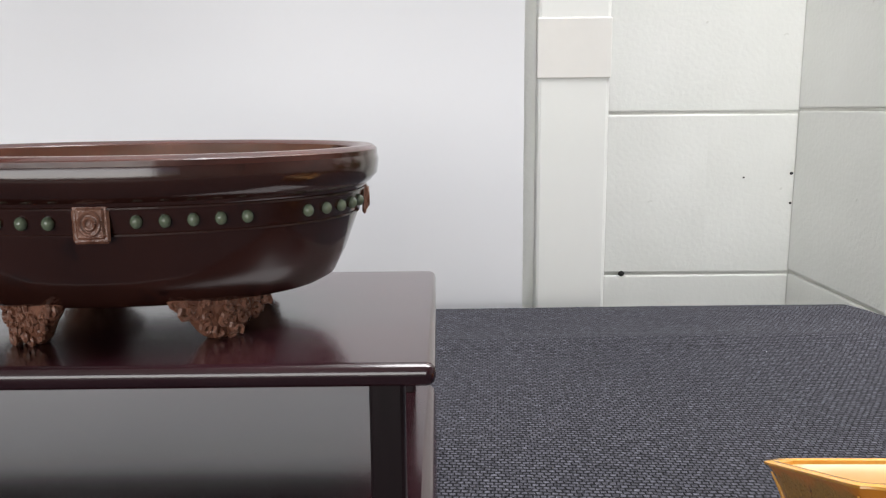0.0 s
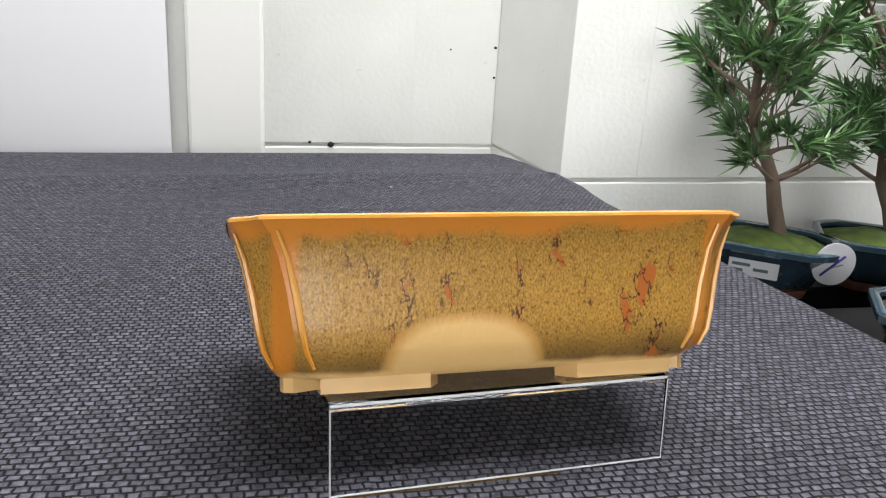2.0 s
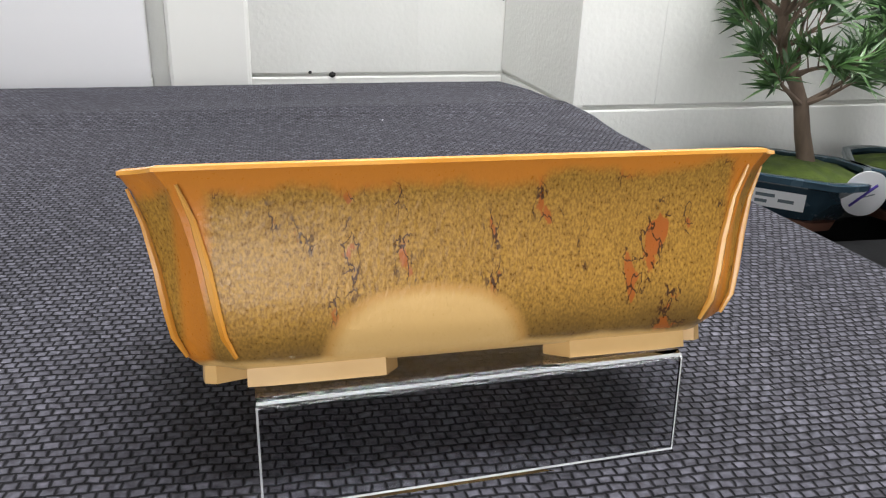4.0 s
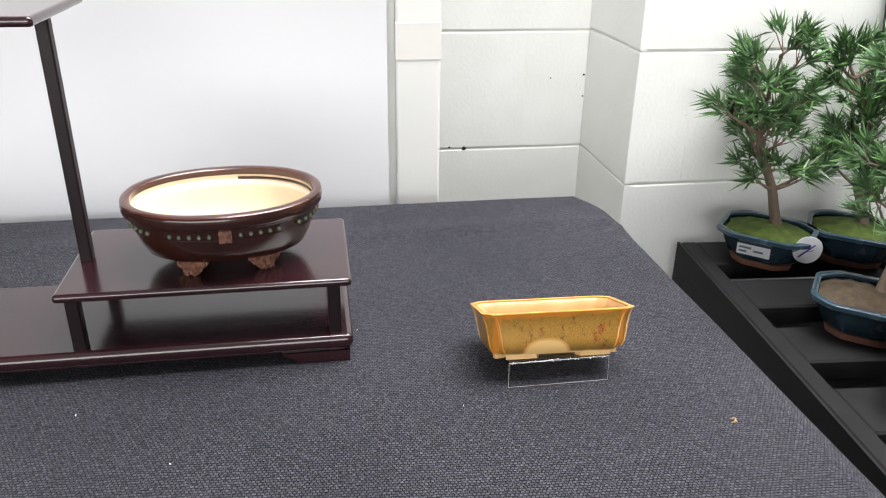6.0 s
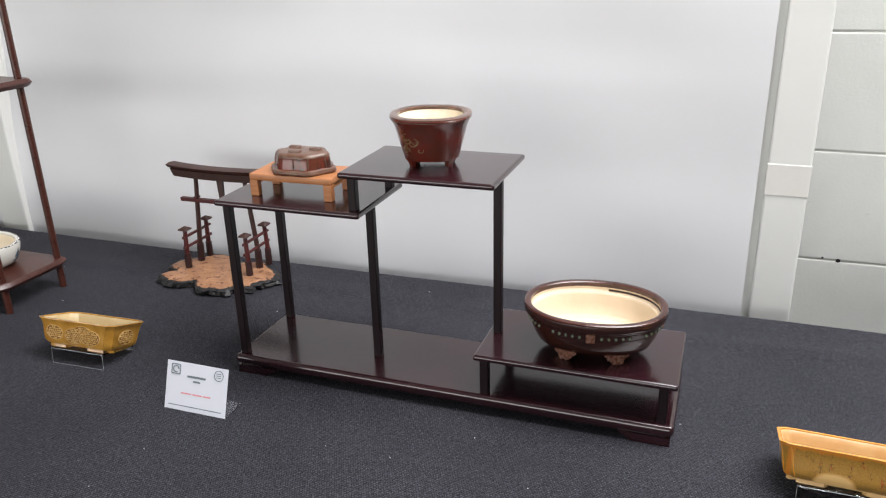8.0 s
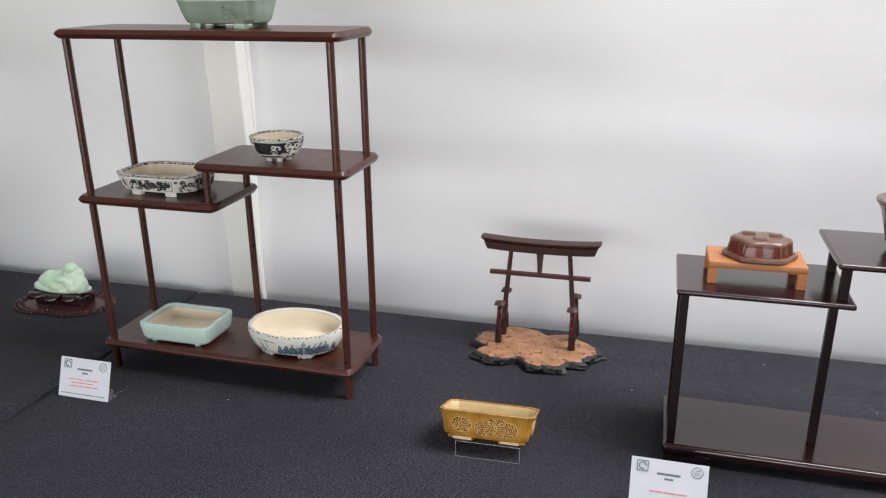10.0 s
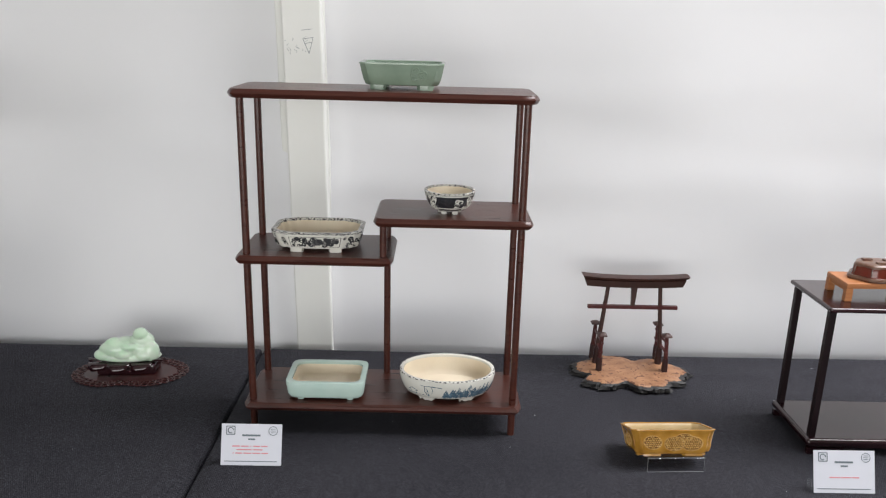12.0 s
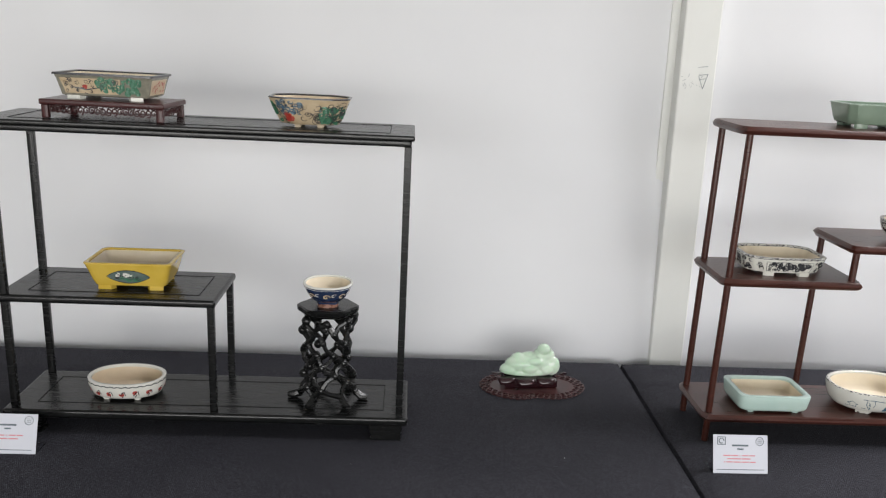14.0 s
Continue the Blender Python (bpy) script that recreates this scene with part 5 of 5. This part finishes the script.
part("panel_outline", drawn(v, [([(-0.085 + 0.17 * i / 24, 0.0235 + s * 0.0112 * math.sin(math.pi * i / 24) ** 0.8) for i in range(25)], 0.0012) for s in (-1, 1)] + scattered(v, 71, 16, -0.05, 0.05, 0.02, 0.027, 0.004, 0.36, 0.0009), 0.0007), BLACKINK, t)
part("panel_green", drawn(v, scattered(v, 72, 12, -0.03, 0.04, 0.017, 0.023, 0.004, 0.36, 0.002), 0.0006), GREENINK, t)
part("pale_hills", drawn(v, scattered(v, 73, 8, -0.045, 0.03, 0.025, 0.029, 0.004, 0.36, 0.003), 0.0006), WHITEGLAZE, t)

# low white oval
t = pot_at(-2.5885, -0.585, 0.0397, 0, "low white oval tray pot with small red painted dabs")
v = Vessel("oval", 0.061, 0.044, [(0.004, -0.009), (0.0055, -0.006), (0.012, -0.003), (0.022, 0.0), (0.030, 0.0)], wall=0.0055, rim=0.0014, floor=0.008)
v.body(t, WHITEGLAZE); v.rim_part(t, WHITEGLAZE); v.inside(t, CREAM)
four_feet(v, t, WHITEGLAZE, (0.1, 0.4, 0.6, 0.9), 0.005, 0.006)
reds, darks = [], []
rg = random.Random(9)
for k in range(16):
    u = k / 16 + 0.015
    reds += [(scroll(rg.uniform(0, 6), u, 0.015 + rg.uniform(-0.002, 0.002), 0.004, 0.33, 0.9), 0.0036)]
    darks += [([(u - 0.008, 0.011), (u + 0.002, 0.017), (u + 0.01, 0.019)], 0.0018), ([(u, 0.008), (u + 0.006, 0.013)], 0.0018), ([(u + 0.012, 0.02), (u + 0.018, 0.012)], 0.0014)]
darks += [([(k / 60, 0.0275 + 0.0009 * (-1) ** k), ((k + 0.9) / 60, 0.0275 - 0.0009 * (-1) ** k)], 0.0019) for k in range(60)]
part("red_dabs", drawn(v, reds), REDINK, t)
part("dark_strokes", drawn(v, darks, 0.0006), BLACKINK, t)

# root-carved pedestal and bowl
t = thing("root_pedestal", pose(-2.262, -0.591, 0.0397) @ Matrix.Diagonal((0.92, 0.95, 0.985, 1)), "tall black pedestal carved like knotted roots", "stand")
part("top", loft([[(x, y, z) for x, y in outline("lobed", r, r * 0.8, n=48)] for z, r in ((0.150, 0.03), (0.154, 0.044), (0.160, 0.051), (0.166, 0.0515), (0.168, 0.048))], True, True), BLACKWOOD, t)
rg = random.Random(17)
knots = []
for lev in range(8):
    for k in range(6):
        a = 2 * math.pi * (k + 0.5 * (lev % 2)) / 6 + rg.uniform(-0.2, 0.2)
        r = 0.036 + 0.010 * (abs(lev - 3.5) / 3.5) ** 2 + rg.uniform(-0.006, 0.006)
        knots.append((lev, k, Vector((r * math.cos(a), r * 0.8 * math.sin(a), 0.012 + 0.0192 * lev + rg.uniform(-0.004, 0.004)))))
at_ = {(l, k): p for l, k, p in knots}
for k in range(6):
    p = at_[0, k]
    part("foot", tube([p, Vector((p.x * 1.2, p.y * 1.2, 0.006)), Vector((p.x * 1.45, p.y * 1.45, 0.005))], [0.0065, 0.0075, 0.004], 8), BLACKWOOD, t)
web = bmesh.new()
for lev in range(7):
    for k in range(6):
        for dk in ((0, -1) if lev % 2 == 0 else (0, 1)):
            if rg.random() < 0.18:
                continue
            a, b = at_[lev, k], at_[lev + 1, (k + dk) % 6]
            mid = (a + b) / 2 + Vector((rg.uniform(-0.006, 0.006), rg.uniform(-0.006, 0.006), rg.uniform(-0.003, 0.003)))
            tube([a, mid, b], [rg.uniform(0.0045, 0.0065), rg.uniform(0.0035, 0.0055), rg.uniform(0.0045, 0.0065)], 7, web)
for l, k, p in knots:
    made = bmesh.ops.create_uvsphere(web, u_segments=8, v_segments=6, radius=rg.uniform(0.0058, 0.0085))["verts"]
    bmesh.ops.translate(web, vec=p, verts=made)
part("knotted_roots", web, BLACKWOOD, t, "twisting pierced roots")
t = pot_at(-2.262, -0.594, 0.2054, 0, "small navy blue round bowl pot with gold roundels")
v = Vessel("oval", 0.039, 0.037, [(0.004, -0.022), (0.008, -0.021), (0.010, -0.017), (0.018, -0.009), (0.028, -0.0035), (0.035, -0.001), (0.038, 0.0)], wall=0.0035, rim=0.0012, floor=0.012)
part("foot_ring", loft([[(x, y, z) for x, y in outline("oval", r, r)] for z, r in ((0, 0.017), (0.006, 0.0155), (0.009, 0.016))], True, True), BRONZE, t)
v.body(t, NAVY); v.rim_part(t, WHITEGLAZE, "white rim", drop=0.0015); v.inside(t, PALECLAY)
part("gold_roundels", drawn(v, [(scroll(0, k / 8, 0.022, 0.0065, 0.2, 1.0), 0.0016) for k in range(8)] + [(scroll(2, k / 8, 0.022, 0.0035, 0.2, 1.0), 0.0018) for k in range(0, 8, 2)]), BEIGEINK, t)
part("white_band", drawn(v, [(ring_line(0.034), 0.0009)] + [(scroll(1, k / 8 + 0.06, 0.024, 0.005, 0.2, 0.8), 0.001) for k in range(8)]), WHITEGLAZE, t)


# ---- price cards in clear holders ----
def card(m, label, bars):
    t = thing("price_card", m, label, "card", "price cards")
    lean = pose(0, 0, 0.001, -20, 0, 0)
    part("printed_card", box(-0.043, 0.043, 0, 0.0006, 0.0, 0.0585), CARD, t, at=lean)
    fb = part("holder_foot", box(-0.0432, 0.0432, 0.001, 0.036, 0.0, 0.0014, 0.0005), ACRYLIC, t)
    fb.visible_shadow = False
    for name, x0, x1, z0, z1, mat in bars:
        part(name, box(x0, x1, -0.00025, -0.00005, z0, z1), mat, t, at=lean)
    sq = bmesh.new()
    for a, b in (((-0.036, 0.0435), (-0.024, 0.0435)), ((-0.024, 0.0435), (-0.024, 0.055)), ((-0.024, 0.055), (-0.036, 0.055)), ((-0.036, 0.055), (-0.036, 0.0435))):
        tube([(a[0], -0.00015, a[1]), (b[0], -0.00015, b[1])], 0.0007, 4, sq)
    tube([(-0.03 + 0.0038 * math.cos(k * 0.4), -0.00015, 0.0493 + 0.0038 * math.sin(k * 0.4)) for k in range(14)], 0.0008, 4, sq)
    part("square_mark", sq, GREYINK, t, at=lean)
    ring = tube([(0.0305 + 0.0062 * math.cos(k * math.pi / 10), -0.00015, 0.049 + 0.0062 * math.sin(k * math.pi / 10)) for k in range(21)], 0.0005, 4)
    for k in (-1, 0, 1):
        tube([(0.0272, -0.00015, 0.049 + 0.0024 * k), (0.0338, -0.00015, 0.049 + 0.0024 * k)], 0.0004, 4, ring)
    part("round_mark", ring, GREYINK, t, at=lean)


head = [("title_bar", -0.0135, 0.0125, 0.0410, 0.0436, GREYINK), ("subtitle_bar", -0.005, 0.005, 0.0358, 0.038, GREYINK), ("footer_bar", -0.038, 0.037, 0.0052, 0.0062, GREYINK)]
card(pose(-0.7815, -0.7710, 0, 0, 0, 0.6), "white price card with one red line in a clear holder", head + [("red_line", -0.021, -0.006, 0.0205, 0.0221, PINKINK), ("red_line", -0.0045, 0.009, 0.0205, 0.0221, PINKINK), ("red_line", 0.0105, 0.021, 0.0205, 0.0221, PINKINK)])
reds3 = [("red_line", x0, x1, z, z + 0.0016, PINKINK) for z, words in ((0.0262, ((-0.027, -0.016), (-0.0145, -0.004), (-0.0015, 0.0), (0.0025, 0.0125), (0.014, 0.023))), (0.0213, ((-0.021, 0.001), (0.0025, 0.016))),
                                                                     (0.0164, ((-0.026, -0.0245), (-0.0225, -0.0125), (-0.011, 0.0), (0.0015, 0.013), (0.0145, 0.024)))) for x0, x1 in words]
card(pose(-1.6135, -0.7315, 0, 0, 0, 0.5), "white price card with three red lines in a clear holder", head + reds3)
card(pose(-2.7225, -0.7220, 0, 0, 0, 0), "white price card with two red lines beside the black stand", head + reds3[:7])

# ---- plastic staging and small trees ----
stg = thing("plastic_staging", pose(0.335, -0.1010, 0, 0, 0, -4), "black slotted plastic pallet staging", "pallet")
ST_Z = -0.166
part("lower_deck", box(0.0, 1.1, -1.12, -0.002, ST_Z - 0.15, ST_Z - 0.13, 0.003, 1), PLASTIC, stg)
for x, w in ((0.0, 0.028), (0.225, 0.06), (0.45, 0.06), (0.675, 0.06), (0.9, 0.06)):
    part("runner", box(x, x + w, -1.12, -0.002, ST_Z - 0.05, ST_Z - 0.0015, 0.003, 1), PLASTIC, stg)
for y in [-0.006 - 0.143 * k for k in range(8)]:
    for x, w in ((0.024, 0.206), (0.28, 0.175), (0.505, 0.175), (0.73, 0.175)):
        part("deck_slat", box(x, x + w, y - 0.086, y, ST_Z - 0.03, ST_Z, 0.003, 1), PLASTIC, stg)
for x in (0.0, 0.5, 1.0):
    for y in (-0.1, -0.6, -1.1):
        part("block", box(x + 0.002, x + 0.058, y, y + 0.095, FLOOR_Z, ST_Z - 0.049, 0.004, 1), PLASTIC, stg)
part("edge_rail", box(-0.004, -0.0005, -1.12, -0.0, ST_Z - 0.15, ST_Z - 0.002), PLASTIC, stg)


def small_tree(x, y, rz, height, seed, label, moss=True, tag=True, sticker=False, tip=0.0, fullness=1.0):
    rg = random.Random(seed)
    height *= 1.42
    t = thing("bonsai_tree", pose(x, y, ST_Z, 0, 0, rz) @ Matrix.Diagonal((0.82, 0.9, 0.86, 1)), label, "bonsai", "small trees on the staging")
    v = Vessel("eight", 0.082, 0.062, [(0.010, -0.030), (0.016, -0.020), (0.042, -0.010), (0.056, -0.003), (0.060, 0.004), (0.066, 0.004)], wall=0.009, rim=0.002, c=0.03, floor=0.02)
    pot = v.body(t, BLUEPOT, "slate blue glazed pot")
    v.rim_part(t, BLUEPOT, drop=0.001)
    part("saucer_foot", loft([[(p[0], p[1], z) for p in outline("eight", 0.058 + g, 0.04 + g, 0.024, 64)] for z, g in ((0, -0.004), (0.012, 0.0))], True, True), TERRA, t, "bare terracotta foot")
    sb = bmesh.new()
    rings = []
    for f, h in ((1, 0.057), (0.8, 0.064), (0.5, 0.070), (0.2, 0.073)):
        rings.append([(px * f, py * f, h + 0.004 * noise.noise((px * 60 * f, py * 60 * f, seed))) for px, py in outline("eight", 0.0755, 0.0555, 0.028, 64)])
    part("soil", loft(rings, False, True), MOSS if moss else SOIL, t, "bright green moss over the soil" if moss else "brown soil with dry litter")
    base = Vector((0.012, 0.012, 0.068))
    pts = [base]
    d = Vector((rg.uniform(-0.15, 0.15) + tip, rg.uniform(-0.2, 0.2), 1)).normalized()
    for k in range(9):
        d = (d + Vector((rg.uniform(-0.3, 0.3), rg.uniform(-0.3, 0.3), 0.12))).normalized()
        pts.append(pts[-1] + d * height / 9)
    part("trunk", tube(pts, [0.0105 * (1 - 0.085 * i) for i in range(len(pts))], 10), TRUNK, t)
    limbs, dark, light = bmesh.new(), bmesh.new(), bmesh.new()
    def leaves(p, d, n, spread=1.0):
        for _ in range(n):
            bm = dark if rg.random() < 0.62 else light
            a = (d + Vector((rg.gauss(0, 0.5), rg.gauss(0, 0.5), rg.gauss(0.15, 0.42))) * spread).normalized()
            length, w = rg.uniform(0.024, 0.052), rg.uniform(0.0018, 0.003)
            s = a.cross(Vector((rg.gauss(0, 1), rg.gauss(0, 1), rg.gauss(0, 1)))).normalized() * w
            u = a.cross(s).normalized()
            q = p + d * rg.uniform(-0.008, 0.01)
            vs = [bm.verts.new(c) for c in (q, q + a * length * 0.35 + s + u * 0.0006, q + a * length - Vector((0, 0, 0.12 * length)), q + a * length * 0.35 - s + u * 0.0006, q + a * length * 0.5)]
            bm.faces.new((vs[0], vs[1], vs[4]))
            bm.faces.new((vs[1], vs[2], vs[4]))
            bm.faces.new((vs[2], vs[3], vs[4]))
            bm.faces.new((vs[3], vs[0], vs[4]))
    for k in range(int(24 * fullness)):
        i = 2 + int(7.4 * (k / (24 * fullness)))
        p = pts[min(i, 9)]
        a = k * 2.4 + rg.uniform(-0.4, 0.4)
        reach = height * rg.uniform(0.16, 0.34) * (1.1 - 0.6 * k / (24 * fullness))
        d = Vector((math.cos(a), math.sin(a), rg.uniform(0.05, 0.7)))
        line = [p]
        for j in range(4):
            d = (d + Vector((rg.uniform(-0.3, 0.3), rg.uniform(-0.3, 0.3), rg.uniform(-0.05, 0.3)))).normalized()
            line.append(line[-1] + d * reach / 4)
            if j > 0:
                for _ in range(2):
                    tw = (d + Vector((rg.uniform(-1, 1), rg.uniform(-1, 1), rg.uniform(-0.1, 0.8)))).normalized()
                    e = line[-1] + tw * rg.uniform(0.016, 0.042)
                    tube([line[-1], e], [0.0014, 0.0008], 4, limbs)
                    leaves(e, tw, 15)
        tube(line, [0.0042, 0.0034, 0.0026, 0.002, 0.0012], 6, limbs)
        leaves(line[-1], d, 20)
    part("branchwork", limbs, TRUNK, t)
    tagged(part("crown", dark, LEAF, t, "dark narrow leaves", angle=180), kind="")
    part("young_foliage", light, LEAFB, t, "lighter narrow leaves", angle=180)
    if tag:
        tg = part("plant_tag", loft([[(0.052 + px, -0.052 + i * 0.0012, 0.076 + pz) for px, pz in outline("oval", 0.024, 0.027)] for i in (0, 1)], True, True), TAGMAT, t, "white oval plastic tag with a violet stroke", at=pose(0, 0, 0, 8, 12, 18))
        part("ink_stroke", tube([(0.042, -0.0525, 0.058), (0.06, -0.0525, 0.090)], 0.0016, 5), PURPLE, tg)
        part("ink_tick", tube([(0.046, -0.0525, 0.068), (0.062, -0.0525, 0.079)], 0.0007, 5), GREYINK, tg)
    if sticker:
        sk = part("price_sticker", box(-0.03, 0.03, -0.0008, 0, -0.011, 0.011), TAGMAT, t, "white price sticker", at=Matrix.Translation(v.at(-0.02, 0.038, 0.0022)) @ pose(0, 0, 0, 10, 0, 0))
        for x0, x1, z in ((-0.026, -0.004, 0.05), (0.0, 0.018, 0.045), (-0.026, -0.012, 0.042)):
            part("print_bar", box(x0, x1, -0.0012, -0.0009, z - 0.048, z - 0.044), GREYINK, sk)
    return t


small_tree(0.432, -0.192, -42, 0.225, 3, "small podocarpus bonsai in a mossy blue pot with a sticker", True, True, True, -0.22)
small_tree(0.575, -0.205, -36, 0.22, 8, "bushy podocarpus bonsai in a blue pot with moss", True, True)
small_tree(0.446, -0.424, -38, 0.24, 14, "leaning podocarpus bonsai in a blue pot with bare soil", False, True, False, 0.22)
small_tree(0.60, -0.375, -30, 0.22, 23, "dense podocarpus bonsai in a dark blue pot", False, True)
small_tree(0.442, -0.588, -34, 0.06, 41, "stubby podocarpus sapling in a blue pot with mossy litter", False, True, False, 0.3, 0.13)
small_tree(0.46, -0.745, -32, 0.08, 31, "young podocarpus bonsai in a blue pot with litter", False, False, False, 0.5, 0.2)

t = thing("fabric_bag", pose(0.668, -0.095, 0.12), "black fabric bag with a grey strap hung by the wall", "bag")
part("body", loft([[(x + 0.004 * math.sin(z * 40), y, z) for x, y in outline("rect", w, d, 0.012, 40)] for z, w, d in ((0, 0.024, 0.006), (0.02, 0.036, 0.014), (0.12, 0.042, 0.018), (0.3, 0.038, 0.016), (0.42, 0.02, 0.008))], True, True), BLACKBAG, t)
part("strap", box(-0.008, 0.008, -0.0195, -0.0175, 0.01, 0.4, 0.0005), material("grey_webbing", (0.2, 0.2, 0.22), (0.3, 0.3, 0.32), rough=0.8, scale=200, bump=0.3), t)

# ---- crumbs on the cloth ----
rg = random.Random(77)
leaf = bmesh.new()
for k in range(3):
    a = k * 0.9
    tube([(0.004 * k - 0.004, 0, 0.001), (0.004 * k - 0.004 + 0.006 * math.cos(a), 0.006 * math.sin(a), 0.0025), (0.004 * k - 0.004 + 0.009 * math.cos(a + 0.5), 0.009 * math.sin(a + 0.5), 0.0015)], [0.0006, 0.0014, 0.0004], 5, leaf)
solid("dry_leaf", leaf, DRYLEAF, "curled dry leaf lying on the black cloth", "leaf", m=pose(0.0413, -0.789, 0.0003) @ Matrix.Scale(0.6, 4))
lint = bmesh.new()
for k in range(46):
    x, y = rg.uniform(-2.6, 0.0), rg.uniform(-0.98, -0.36)
    a = rg.uniform(0, 6.3)
    l = rg.uniform(0.0006, 0.002)
    tube([(x, y, 0.0009), (x + l * math.cos(a), y + l * math.sin(a), 0.0012)], rg.uniform(0.00015, 0.00032), 4, lint)
solid("lint", lint, TAGMAT, "pale lint specks scattered on the black cloth", "lint", "stuff")


# ---- painted blocks of the two walls ----
def block_mesh(length, height, depth=0.012):
    bm = bmesh.new()
    box(-length / 2, length / 2, 0, depth, -height / 2, height / 2, bm=bm)
    level = [e for e in bm.edges if abs(e.verts[0].co.x - e.verts[1].co.x) > 0.02]
    bmesh.ops.bevel(bm, geom=level, offset=0.0022, segments=2, profile=0.5, affect="EDGES")
    for v in bm.verts:
        v.co.y += 0.0007 * noise.noise((v.co.x * 31, v.co.z * 31, length * 70))
    return finish("block", bm, PAINT)


BLOCKS = {}
def lay_block(parent, m, length, height):
    key = (round(length, 3), round(height, 3))
    if key not in BLOCKS:
        BLOCKS[key] = block_mesh(*key)
    ob = new("block", BLOCKS[key])
    ob.parent = parent
    ob.matrix_world = m
    return ob


H_, L_, J_, V_ = 0.2165, 0.44, 0.0036, 0.0002
for k in range(-2, 5):
    z0 = -0.076 + H_ * k
    shift = 0.120 if k % 2 == 0 else -0.10
    for i in range(-5, 2):
        x0, x1 = shift + L_ * i, shift + L_ * (i + 1)
        x1 = min(x1, 0.2372)
        if x1 - x0 > 0.03:
            lay_block(wall_north, pose((x0 + x1) / 2, 0.167, z0 + H_ / 2), x1 - x0 - V_, H_ - J_)
for k in range(-2, 5):
    z0 = -0.0735 + 0.2175 * k
    lay_block(wall_pier, pose(0.2375, 0.0480, z0 + 0.10875, 0, 0, -90), 0.2375, 0.2175 - J_)
    shift = 0.2385 if k % 2 else 0.335
    edges = [0.2385] + [e for e in (shift + L_ * i for i in range(0 if k % 2 == 0 else 1, 6)) if e > 0.25]
    for x0, x1 in zip(edges, edges[1:]):
        lay_block(wall_pier, pose((x0 + x1) / 2, -0.0705, z0 + 0.10875), x1 - x0 - V_, 0.2175 - J_)
hole = bmesh.new()
for x, z, r in ((0.010, -0.075, 0.0042), (-0.018, -0.072, 0.0022), (0.2335, 0.060, 0.0022), (0.2345, 0.020, 0.0018), (0.17, 0.055, 0.0014)):
    made = bmesh.ops.create_icosphere(hole, subdivisions=1, radius=r)["verts"]
    bmesh.ops.transform(hole, matrix=Matrix.Translation((x, 0.1668, z)) @ Matrix.Diagonal((1.2, 0.4, 1, 1)), verts=made)
part("chip", hole, BARK, wall_north, "small dark chips in the paint")
